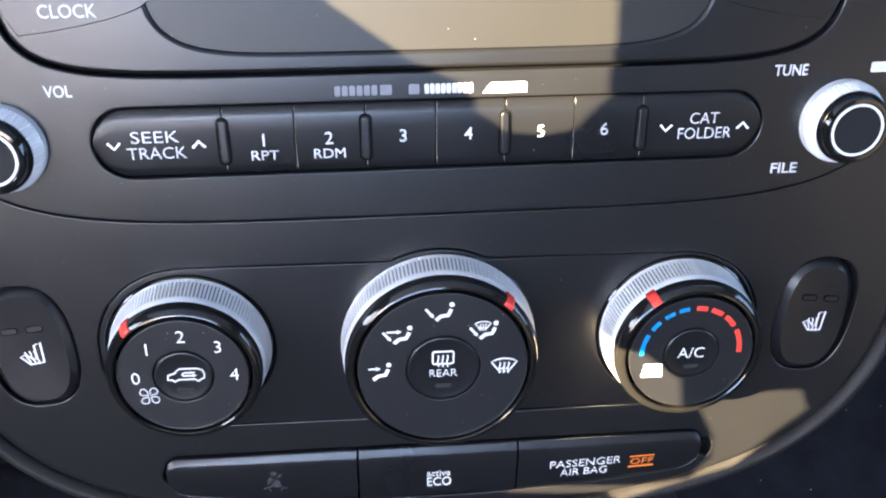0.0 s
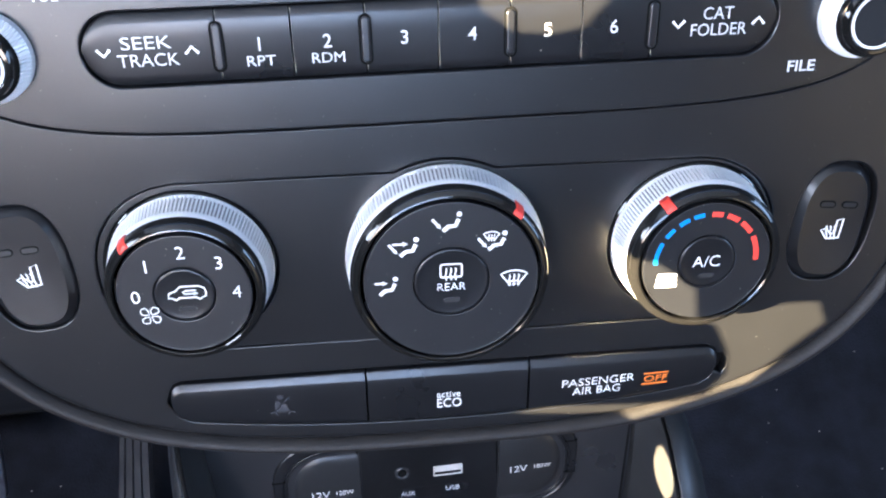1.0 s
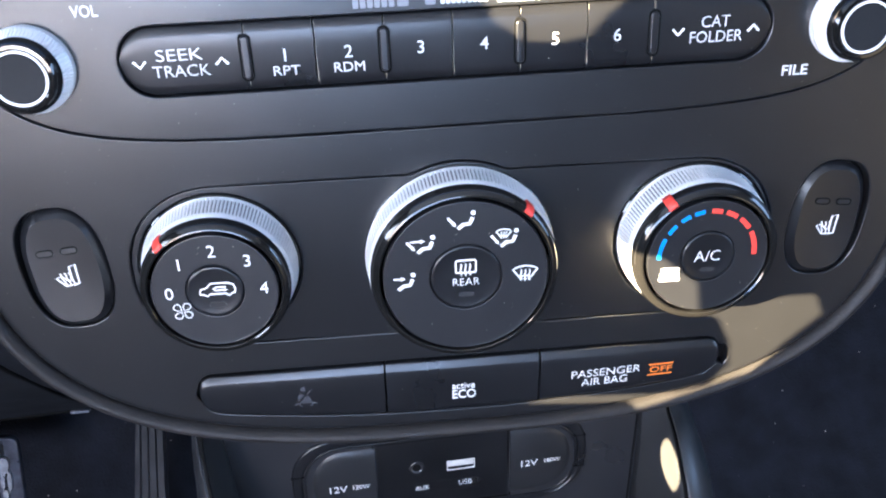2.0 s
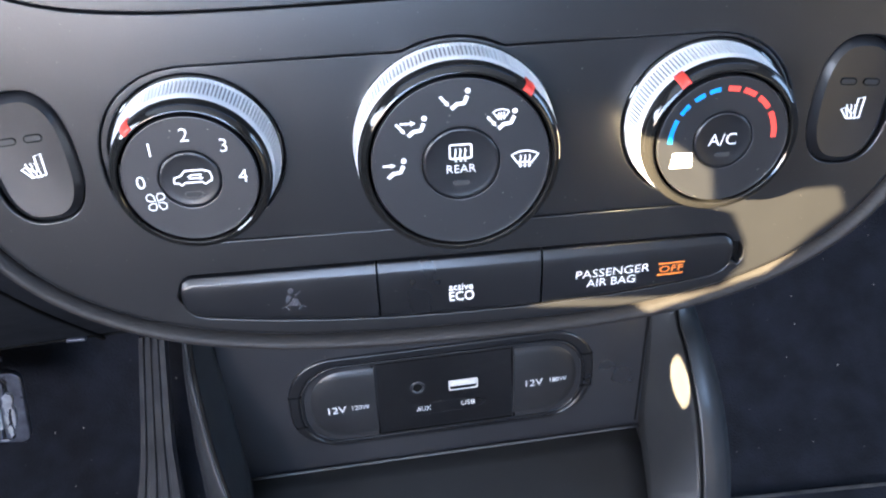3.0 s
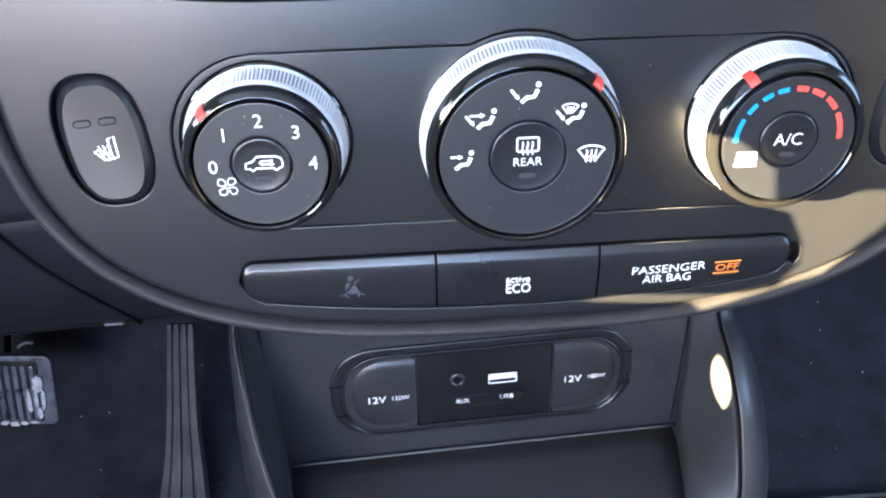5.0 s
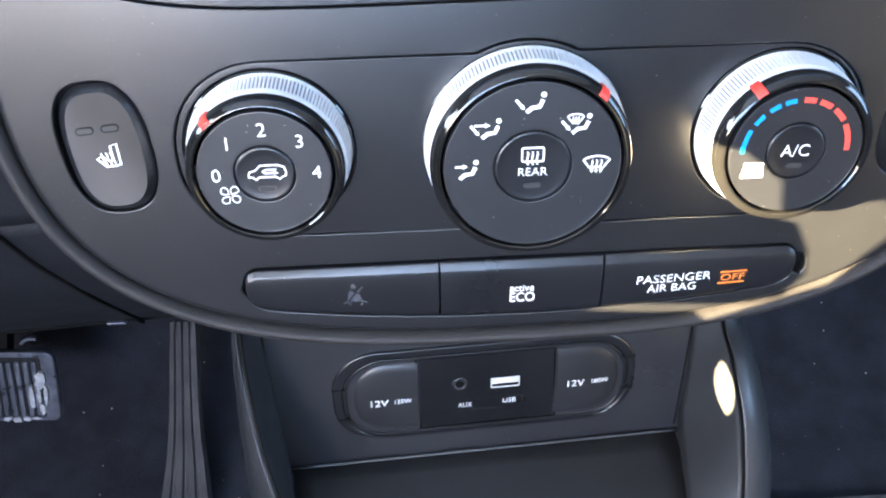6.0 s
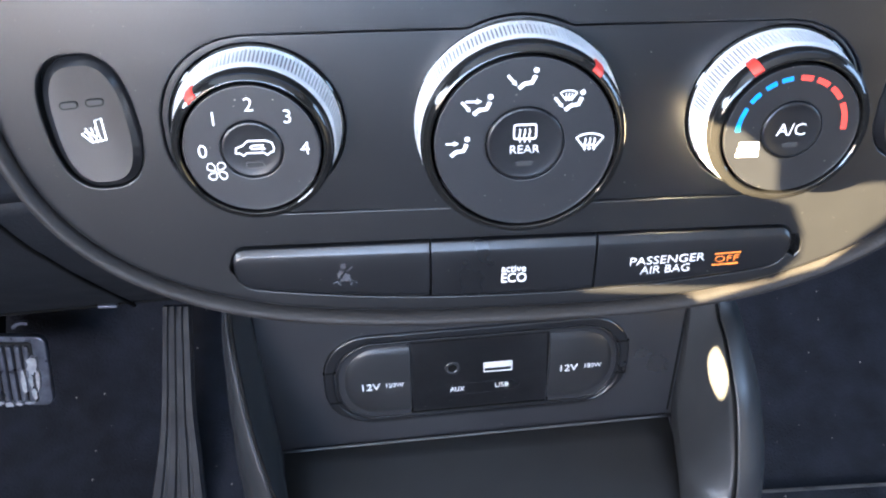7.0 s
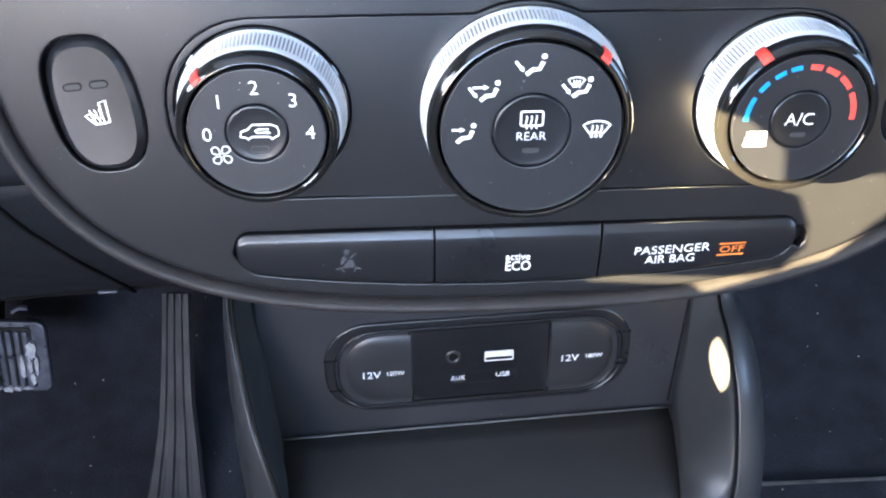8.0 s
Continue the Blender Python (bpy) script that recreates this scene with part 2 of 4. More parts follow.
def lathe(profile, segs=96, ridges=0, ridge=0.0, ridge_rows=()):
    """A turned body from (radius, z) pairs; ridge: how deep its rows named in ridge_rows are knurled."""
    bm = bmesh.new()
    loops = []
    for row, (r, z) in enumerate(profile):
        if r < 1e-6:
            loops.append([bm.verts.new((0, 0, z * MM))])
            continue
        pts = []
        for i in range(segs):
            a = 2 * math.pi * i / segs
            rr = r
            if ridges and row in ridge_rows:
                rr = r - ridge * (0.0, 1.0, 1.0, 1.0, 0.0, 0.0, 0.0, 0.0)[i % 8]
            pts.append((rr * math.cos(a), rr * math.sin(a)))
        loops.append(ring_loop(bm, pts, z))
    for a, b in zip(loops, loops[1:]):
        if len(b) == 1:
            for i in range(segs):
                bm.faces.new((a[i], a[(i + 1) % segs], b[0]))
        elif len(a) == 1:
            for i in range(segs):
                bm.faces.new((a[0], b[(i + 1) % segs], b[i]))
        else:
            bridge(bm, a, b)
    return bm


def round_rect(x0, y0, x1, y1, r, n=10):
    pts = []
    for cx, cy, a0 in ((x1 - r, y1 - r, 0), (x0 + r, y1 - r, 90), (x0 + r, y0 + r, 180), (x1 - r, y0 + r, 270)):
        for i in range(n + 1):
            a = radians(a0 + 90 * i / n)
            pts.append((cx + r * math.cos(a), cy + r * math.sin(a)))
    return pts


def superellipse(cx, cy, a, b, p, n=96):
    pts = []
    for i in range(n):
        t = 2 * math.pi * i / n
        c, s = math.cos(t), math.sin(t)
        pts.append((cx + a * math.copysign(abs(c) ** (2 / p), c), cy + b * math.copysign(abs(s) ** (2 / p), s)))
    return pts


def strip(pts, width, bm=None, z0=0.0, z1=0.12, closed=False):
    """A printed line of that width along points, slightly raised."""
    bm = bm or bmesh.new()
    n = len(pts)
    left, right = [], []
    for i in range(n):
        a = Vector(pts[i - 1]) if (i or closed) else Vector(pts[0])
        c = Vector(pts[(i + 1) % n]) if (i < n - 1 or closed) else Vector(pts[-1])
        t = (c - a).normalized()
        nrm = Vector((-t.y, t.x)) * width / 2
        left.append(Vector(pts[i]) + nrm)
        right.append(Vector(pts[i]) - nrm)
    rows = [[bm.verts.new((p.x * MM, p.y * MM, z * MM)) for p in side] for side, z in ((left, z0), (left, z1), (right, z1), (right, z0))]
    for i in range(n if closed else n - 1):
        j = (i + 1) % n
        for a, b in zip(rows, rows[1:]):
            bm.faces.new((a[i], a[j], b[j], b[i]))
    return bm


def blob(pts, bm=None, z0=0.0, z1=0.12):
    """A printed filled shape."""
    bm = bm or bmesh.new()
    lo, hi = ring_loop(bm, pts, z0), ring_loop(bm, pts, z1)
    bridge(bm, lo, hi)
    bm.faces.new(hi)
    return bm


def disc(cx, cy, r, n=16):
    return [(cx + r * math.cos(2 * math.pi * i / n), cy + r * math.sin(2 * math.pi * i / n)) for i in range(n)]


def arc(cx, cy, r, a0, a1, n=10):
    return [(cx + r * math.cos(radians(a0 + (a1 - a0) * i / n)), cy + r * math.sin(radians(a0 + (a1 - a0) * i / n))) for i in range(n + 1)]


def lettering(text, size, x, y, z, parent, material, wide=1.0, bold=0.0, slant=0.0, label="", span=0.0, turn=0.0):
    """Raised print in the built-in font, centred at (x, y); size: height of a capital; span: its whole width; turn: degrees."""
    cu = bpy.data.curves.new("lettering", "FONT")
    cu.body, cu.size = text, size / 0.69 * MM
    cu.align_x, cu.align_y = "CENTER", "BOTTOM_BASELINE"
    cu.extrude, cu.offset, cu.resolution_u, cu.shear = 0.06 * MM, bold * MM, 3, slant
    tmp = bpy.data.objects.new("lettering", cu)
    scene.collection.objects.link(tmp)
    me = bpy.data.meshes.new_from_object(tmp.evaluated_get(bpy.context.evaluated_depsgraph_get()))
    bpy.data.objects.remove(tmp)
    bpy.data.curves.remove(cu)
    me.materials.clear()
    me.materials.append(material)
    ob = new("lettering", me)
    ob.parent = parent
    if span:
        xs = [v.co.x for v in me.vertices]
        wide = span * MM / (max(xs) - min(xs))
    ob.matrix_basis = pose(x * MM, y * MM, z * MM, 0, 0, turn) @ pose(0, -size / 2 * MM, 0) @ Matrix.Diagonal((wide, 1, 1, 1))
    if label:
        ob["label"] = label
    return ob


def loft(us, top, bottom, section, drop=lambda u: 0.0):
    """A bar along x between two edge curves. section: (share from top to bottom, z) pairs; drop: how far it sinks at u; its ends are closed."""
    bm = bmesh.new()
    cols = []
    for u in us:
        a, b = top(u), bottom(u)
        cols.append([bm.verts.new((u * MM, (a + (b - a) * s) * MM, max(z - drop(u), -3.5) * MM)) for s, z in section])
    for c, d in zip(cols, cols[1:]):
        for i in range(len(section) - 1):
            bm.faces.new((c[i], c[i + 1], d[i + 1], d[i]))
    for col in (cols[0], cols[-1]):
        if (col[0].co - col[-1].co).length > 1e-5:
            bm.faces.new(col)
    bmesh.ops.remove_doubles(bm, verts=bm.verts[:], dist=1e-6)
    return bm


EYE_SIDE = Vector((-0.03, -0.20, 0.10))


def sheet(rows, name, material, parent=None, label="", thick=1.5, at=None):
    """A curved panel through rows of points in the fascia's frame (millimetres), with thickness on its far side."""
    bm = bmesh.new()
    grid = [[bm.verts.new((x * MM, y * MM, z * MM)) for x, y, z in row] for row in rows]
    for a, b in zip(grid, grid[1:]):
        for i in range(len(a) - 1):
            bm.faces.new((a[i], a[i + 1], b[i + 1], b[i]))
    ob = part(name, bm, material, parent, label, at)
    mod = ob.modifiers.new("thickness", "SOLIDIFY")
    facing = sum(p.normal.dot(EYE_SIDE - p.center) * p.area for p in ob.data.polygons)
    mod.thickness, mod.offset = thick * MM, -1 if facing > 0 else 1
    return ob


def spline(pts, n):
    """A smooth line of n + 1 points through the given ones (Catmull-Rom)."""
    pts = [Vector(p) for p in pts]
    out = []
    for k in range(n + 1):
        t = (len(pts) - 1) * k / n
        i = min(int(t), len(pts) - 2)
        f = t - i
        p0, p1, p2, p3 = pts[max(i - 1, 0)], pts[i], pts[i + 1], pts[min(i + 2, len(pts) - 1)]
        out.append(0.5 * ((2 * p1) + (p2 - p0) * f + (2 * p0 - 5 * p1 + 4 * p2 - p3) * f * f + (3 * p1 - p0 - 3 * p2 + p3) * f ** 3))
    return out


# ---- the car's shell: plain walls, roof and floor that close the place ----
def shell_box(name, x0, y0, z0, x1, y1, z1, material, label, category):
    bm = bmesh.new()
    bmesh.ops.create_cube(bm, size=1.0)
    for v in bm.verts:
        v.co = Vector(((x0 + x1) / 2 + v.co.x * (x1 - x0), (y0 + y1) / 2 + v.co.y * (y1 - y0), (z0 + z1) / 2 + v.co.z * (z1 - z0)))
    return tagged(part(name, bm, material, smooth=False), label, category, kind="structure")


ROOF_Z = 1.42
shell_box("ceiling", -0.80, -1.5, ROOF_Z, 0.80, 0.06, ROOF_Z + 0.03, M_LINER, "pale grey fabric roof liner", "ceiling")
# unseen sun mask; holes traced back from where the camera sees sunlit patches
sun_mask_bm = fill([(-1500, 150), (750, 150), (750, 1000), (60, 1450), (-1500, 1450)],
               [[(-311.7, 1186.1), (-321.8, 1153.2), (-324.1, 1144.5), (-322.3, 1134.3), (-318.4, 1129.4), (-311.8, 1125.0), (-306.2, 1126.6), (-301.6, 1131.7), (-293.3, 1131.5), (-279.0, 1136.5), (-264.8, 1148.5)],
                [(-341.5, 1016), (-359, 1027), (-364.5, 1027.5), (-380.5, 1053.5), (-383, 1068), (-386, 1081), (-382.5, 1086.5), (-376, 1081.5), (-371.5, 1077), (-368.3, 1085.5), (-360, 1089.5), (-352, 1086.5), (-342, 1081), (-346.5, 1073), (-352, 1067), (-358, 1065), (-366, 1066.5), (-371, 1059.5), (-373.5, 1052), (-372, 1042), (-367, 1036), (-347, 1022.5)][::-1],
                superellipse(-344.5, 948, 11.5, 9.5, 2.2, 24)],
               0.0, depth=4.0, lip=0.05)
tagged(part("sun_mask_left", sun_mask_bm, M_DOOR, at=Matrix(((0, 0, 1, -0.62), (1, 0, 0, 0), (0, 1, 0, 0), (0, 0, 0, 1))), smooth=False),
       "unseen sun mask on the driver side, holes cut to fit the sunlit patches", "wall", kind="structure")
# unseen, shut to the roof without a window to hold light off the right
shell_box("wall_right", 0.76, -1.5, 0.15, 0.80, 0.75, 1.42, M_DOOR, "unseen dark passenger side wall, shut over its window to block light", "wall")
shell_box("wall_back", -0.80, -1.56, 0.15, 0.80, -1.5, 1.0, M_DOOR, "dark grey rear wall of the cabin", "wall")
# added unseen to block rear light, so the panel's right side stays dark
shell_box("wall_rear_blocker", 0.18, -1.56, 1.0, 0.80, -1.5, 1.42, M_DOOR, "unseen dark blocker over the right part of the rear opening", "wall")
shell_box("wall_front", -0.80, 0.75, 0.15, 0.80, 0.79, 1.0, M_CARPET, "black bulkhead behind the dashboard", "wall")
shell_box("ground", -60, -60, -0.02, 60, 60, 0.0, M_GROUND, "pale concrete ground around the car", "ground")


# ---- carpet and footwells ----
shell_box("floor_rear", -0.60, -1.49, 0.185, 0.75, -0.30, 0.20, M_PALE, "dark grey carpet of the cabin behind the front seats", "floor")


def carpet():
    bm = bmesh.new()
    profile = [(-1.5, 0.17), (0.22, 0.17), (0.34, 0.19), (0.46, 0.28), (0.58, 0.44), (0.66, 0.62), (0.74, 0.98)]
    xs = [-0.76 + 0.04 * i for i in range(39)]
    grid = []
    for y, z in profile:
        grid.append([bm.verts.new((x, y + 0.012 * noise.noise((x * 5, y * 5, 1)), z + 0.006 * noise.noise((x * 9, y * 9, 4)))) for x in xs])
    for a, b in zip(grid, grid[1:]):
        for i in range(len(xs) - 1):
            bm.faces.new((a[i], a[i + 1], b[i + 1], b[i]))
    ob = part("floor", bm, M_CARPET)
    mod = ob.modifiers.new("thickness", "SOLIDIFY")
    mod.thickness, mod.offset = 0.01, -1
    return tagged(ob, "black carpet of the footwells, flecked with dust", "floor", kind="structure")


carpet()


# ---- fascia: one large satin panel with openings for radio, climate plate and switches ----
def fascia_outline():
    """The edge of the whole panel: straight flanks and a deep bowl-shaped chin."""
    pts = [(130, 150), (-130, 150)]
    n = 72
    for i in range(n + 1):
        t = math.pi + math.pi * i / n
        c, s = math.cos(t), math.sin(t)
        pts.append((131.5 * math.copysign(abs(c) ** (2 / 2.9), c), 27 + 88.0 * math.copysign(abs(s) ** (2 / 2.9), s)))
    return pts


def climate_outline(grow=0.0):
    """A long rounded plate that swells round the middle dial."""
    pts = []
    for i in range(200):
        a = 2 * math.pi * i / 200
        c, s = math.cos(a), math.sin(a)
        hw, hh, r = 89.6, 24.3, 22.8
        lo, hi = 0.0, 120.0
        for _ in range(30):
            mid = (lo + hi) / 2
            x, y = abs(mid * c), abs(mid * s)
            qx, qy = max(x - (hw - r), 0), max(y - (hh - r), 0)
            inside = (x <= hw and y <= hh and (qx == 0 or qy == 0 or math.hypot(qx, qy) <= r))
            lo, hi = (mid, hi) if inside else (lo, mid)
        d = max(lo, 27.4) + grow
        pts.append((d * c, -1.3 + d * s))
    return pts


def seat_outline(side, grow=0.0):
    pts = superellipse(0, 0, 11.1 + grow, 17.7 + grow, 2.6, 64)
    a = radians(5.0 * side)
    return [(107.0 * -side + x * math.cos(a) - y * math.sin(a), 1.8 + x * math.sin(a) + y * math.cos(a)) for x, y in pts]


def bar_end(u, start, reach):
    """0 along the bar, rising as a quarter round to 1 at its ends."""
    x = min(1.0, max(0.0, (abs(u - 1) - start) / (78.4 - start)))
    return reach * (1 - math.sqrt(1 - x * x))


def bar_top(u):
    return -36.3 - bar_end(u, 74.4, 3.6)


def bar_bottom(u):
    return -54.9 + 4.0 * (abs(u - 1) / 64) ** 2.2 + bar_end(u, 72.4, 4.6)


def bar_span(u0, u1, n=44):
    """Places along the bar, close together at its rounded ends."""
    us = [u0 + (u1 - u0) * i / n for i in range(n + 1)]
    return sorted({*us, *(u for k in (0.0, 0.08, 0.2, 0.4, 0.7, 1.1, 1.6, 2.3, 3.1, 4.0, 5.0) for u in (-77.4 + k, 79.4 - k) if u0 <= u <= u1)})


def bar_outline(grow):
    us = bar_span(-77.4, 79.4, 60)
    low = [(u, bar_bottom(u) - grow) for u in us]
    high = [(u, bar_top(u) + grow) for u in us[::-1]]
    return [(us[0] - 1.2, -42.2), (us[0] - 1.2, -43.4), *low[1:-1], (us[-1] + 2.6, -46.5), (us[-1] + 3.8, -44.6), (us[-1] + 3.8, -41.6), (us[-1] + 2.4, -39.4), *high[1:-1]]


RADIO_SPIN = 0.7
RADIO_OUT = superellipse(0, 93, 119, 56.2, 5.0, 120)
RADIO_HOLE = [tuple(Matrix.Rotation(radians(RADIO_SPIN), 2) @ Vector(p)) for p in inset(RADIO_OUT, -0.5)]
fascia = thing("center_fascia", "satin black plastic centre fascia with bowl-shaped chin", "dashboard panel", on_panel(0, 0, 14))
part("panel", fill(fascia_outline(), [RADIO_HOLE, climate_outline(0.5), seat_outline(1, 0.3), seat_outline(-1, 0.3), bar_outline(0.45)],
                   0.0, depth=4.0, lip=0.5, edge=2.4), M_FASCIA, fascia)


def rim():
    """The rounded outer edge that turns back behind the panel."""
    bm = bmesh.new()
    o = fascia_outline()
    loops = [ring_loop(bm, inset(o, 0.6), -3.4)]
    for g, z in ((0.0, -2.6), (0.3, -1.2), (0.8, -0.1), (1.5, 0.75), (2.4, 1.2), (3.3, 1.15), (4.2, 0.55), (4.9, -0.6), (5.4, -2.6), (5.5, -6.5), (4.8, -13), (2.0, -26), (-6.0, -60)):
        loops.append(ring_loop(bm, inset(o, -g), z))
    for a, b in zip(loops, loops[1:]):
        bridge(bm, a, b)
    return bm


part("rim", rim(), M_RIM, fascia, "rounded edge that catches the light")
part("backing", slab(inset(fascia_outline(), 3), -40, -3.6, 0.2), M_DARK, fascia, "dark plastic behind the gaps")


# ---- climate plate ----
plate = thing("climate_plate", "satin black plate that carries the three climate dials", "control panel", on_panel(0, 0, 14))
part("plate", fill(climate_outline(0.0), [disc(0, -1.8, 26.8, 72), disc(-66.1, -0.7, 22.1, 64), disc(66.6, -0.6, 22.6, 64)], -0.25, depth=3.0, lip=0.3),
     M_PLATE, plate)


# ---- dials ----
def pill(cx, cy, w, h):
    return round_rect(cx - w / 2, cy - h / 2, cx + w / 2, cy + h / 2, h / 2 - 0.01, 5)


def dial(name, label, u, v, base, ring, face, push, pointer_angle, ridges):
    """A climate dial: knurled metal skirt, glossy ring, printed face, push button in the middle and a red pointer."""
    d = thing(name, label, "rotary dial", on_panel(u, v, 14), group="climate dials")
    top = 13.2
    part("collar", lathe([(base + 0.6, -3), (base + 0.6, -0.5), (base + 0.2, -0.2), (base - 1.5, -0.4), (base - 1.5, -3)], 96), M_GLOSS, d)
    prof = [(base, -2.0), (base + 0.1, -0.3), (base + 0.1, 0.0)]
    r_a, z_a, r_b, z_b = base + 0.05, 0.2, ring + 0.55, top - 5.0
    grooved = []
    for q, deep in ((0.0, 0), (0.03, 0), (0.05, 1), (0.87, 1), (0.89, 0)):
        grooved += [len(prof)] if deep else []
        prof.append((r_a + (r_b - r_a) * q, z_a + (z_b - z_a) * q))
    prof += [(ring + 0.55, top - 5.0), (ring + 0.35, top - 4.3), (ring + 0.15, top - 3.9)]
    part("knurled_skirt", lathe(prof, ridges * 8, ridges, 1.5, grooved), M_CHROME, d, "finely knurled bright metal skirt")
    # the shade between the teeth is put in this floor's darker colour
    part("groove_floor", lathe([(r_a + (r_b - r_a) * q - 0.55, z_a + (z_b - z_a) * q) for q in (0.02, 0.5, 0.91)], 96), M_GROOVE_SHADE, d, "darker metal that carries the shade between the teeth")
    r0, r1 = ring + 0.2, face + 0.6
    w = r0 - r1
    prof = [(r0 - 0.1, top - 4.1), (r0 + 0.1, top - 3.6), (r0 + 0.1, top - 2.3), (r0 - 0.04 * w, top - 1.5), (r0 - 0.13 * w, top - 0.85), (r0 - 0.32 * w, top - 0.3),
            (r0 - 0.58 * w, top), (r0 - 0.76 * w, top + 0.08), (r0 - 0.88 * w, top - 0.08), (r0 - 0.96 * w, top - 0.6), (r1, top - 1.8)]
    part("gloss_ring", lathe(prof, 128), M_GLOSS, d, "glossy black lacquered ring")
    f = part("face", lathe([(face, top - 1.8), (face, top - 0.25), (face - 0.12, top + 0.08), (face - 0.4, top + 0.12), (face - 0.6, top), (push + 0.9, top), (push + 0.35, top - 0.12), (push + 0.2, top - 0.8)], 128), M_FACE, d)
    b = part("push_button", lathe([(push, top - 1.2), (push, top - 0.05), (push - 0.1, top + 0.1), (push - 0.3, top + 0.2), (push - 0.6, top + 0.22), (push - 1.0, top + 0.17),
                                   (push - 1.5, top + 0.08), (push * 0.65, top + 0.0), (push * 0.3, top - 0.05), (0, top - 0.06)], 96), M_BUTTON, d, "dished push button in the middle")
    a = radians(pointer_angle)
    bm = bmesh.new()
    rows = []
    for r, z in ((r0 + 0.4, top - 4.4), (r0 + 0.3, top - 2.4), (r0 - 0.05 * w, top - 1.2), (r0 - 0.18 * w, top - 0.45), (r0 - 0.34 * w, top + 0.1), (r0 - 0.52 * w, top + 0.28), (r0 - 0.66 * w, top + 0.1)):
        w = 1.35 / r
        rows.append([bm.verts.new((r * math.cos(a + k * w) * MM, r * math.sin(a + k * w) * MM, z * MM)) for k in (-1, -0.5, 0, 0.5, 1)])
    for p, q in zip(rows, rows[1:]):
        for i in range(4):
            bm.faces.new((p[i], p[i + 1], q[i + 1], q[i]))
    ptr = part("pointer", bm, M_RED, d, "red pointer mark")
    sol = ptr.modifiers.new("thickness", "SOLIDIFY")
    sol.thickness, sol.offset = 0.5 * MM, -1
    return d, f, b, top


def vent_seat(f, cx, cy, top, flow, dx=0.0):
    """Airflow symbol: a sitting shape with a dot, and arrows for the flow to face or floor."""
    z0, z1 = top - 0.1, top + 0.08
    bm = strip([(cx - 1.05 + dx, cy - 2.45), (cx + 0.3 + dx, cy - 1.3), (cx + 2.05 + dx, cy - 1.1), (cx + 2.85 + dx, cy + 0.65)], 1.0, z0=z0, z1=z1)
    blob(disc(cx + 3.0 + dx, cy + 1.95, 0.66, 14), bm, z0, z1)

    def arrow(p, q, width, head):
        p, q = Vector(p), Vector(q)
        along = (q - p).normalized()
        side = Vector((-along.y, along.x))
        strip([p, q - along * head * 0.8], width, bm, z0, z1)
        blob([q, q - along * head + side * head * 0.55, q - along * head - side * head * 0.55], bm, z0, z1)

    if "floor" in flow:
        arrow((cx - 3.7, cy + 0.85), (cx - 1.55, cy - 1.75), 0.66, 1.1)
    if "face" in flow:
        arrow((cx - 2.75, cy + 0.85), (cx + 0.9 + dx, cy + 0.85), 0.5, 1.25)
    part("airflow_symbol", bm, M_WHITE, f)
    if "screen" in flow:
        windscreen(f, cx - 0.35, cy + 1.35, top, 0.6)


def windscreen(f, cx, cy, top, k=1.0):
    """Windscreen heating symbol: a fan-shaped frame with three wavy arrows."""
    z0, z1 = top - 0.1, top + 0.08
    pts = arc(cx, cy - 4.2 * k, 6.2 * k, 123, 57, 9) + arc(cx, cy - 4.2 * k, 3.2 * k, 60, 120, 5)
    bm = strip(pts, 0.42 * max(k, 0.8), z0=z0, z1=z1, closed=True)
    for dx in (-1.15, 0, 1.15):
        strip([(cx + dx * k + 0.16 * k * math.sin(i * 1.5), cy + (0.9 - 0.6 * i) * k) for i in range(6)], 0.38 * max(k, 0.75), bm, z0, z1)
        blob([(cx + dx * k, cy - 2.6 * k), (cx + (dx - 0.5) * k, cy - 1.85 * k), (cx + (dx + 0.5) * k, cy - 1.85 * k)][::-1], bm, z0, z1)
    part("windscreen_symbol", bm, M_WHITE, f)


# fan speed dial
d, f, b, top = dial("fan_speed_dial", "round fan speed dial with bright knurled skirt, numbers 0 to 4", -66.1, -0.7, 21.0, 19.3, 16.4, 7.3, 133, 132)
for s, x, y in (("0", -11.8, 0.1), ("1", -8.2, 8.4), ("2", 0.4, 11.7), ("3", 9.2, 8.4), ("4", 12.7, 0.1)):
    lettering(s, 3.4, x, y, top + 0.03, f, M_WHITE, bold=-0.04)
bm = bmesh.new()
for q in range(4):
    m = Matrix.Rotation(radians(90 * q), 2)
    blade = [m @ Vector(p) for p in ((0.25, 0.3), (0.2, 1.5), (0.6, 2.2), (1.35, 2.3), (2.05, 1.9), (2.15, 1.1), (1.5, 0.5))]
    strip([(-9.0 + p.x, -5.3 + p.y) for p in blade], 0.25, bm, top - 0.1, top + 0.08, closed=True)
part("fan_symbol", bm, M_WHITE, f)
CAR = [(-4.4, -1.1), (-4.2, 0.3), (-2.6, 0.8), (-1.4, 2.05), (2.9, 2.05), (4.4, 1.5), (4.8, 0.2), (4.6, -0.9), (3.9, -1.1), (3.1, -1.75), (2.3, -1.1), (-1.8, -1.1), (-2.6, -1.75), (-3.4, -1.1)]
bm = strip([(x + 0.45, y + 0.35) for x, y in CAR], 0.37, z0=top - 0.4, z1=top + 0.16, closed=True)
strip([(2.9, 1.2), (0.4, 1.2), (-0.4, 0.75), (0.0, 0.3), (2.6, 0.3)], 0.36, bm, top - 0.4, top + 0.16)
blob([(2.3, -0.2), (3.3, 0.3), (2.3, 0.8)], bm, top - 0.4, top + 0.16)
part("recirculation_symbol", bm, M_WHITE, b)
part("indicator_lamp", blob(pill(0.3, -4.0, 4.3, 1.5), None, top - 0.4, top + 0.10), M_UNLIT, b)
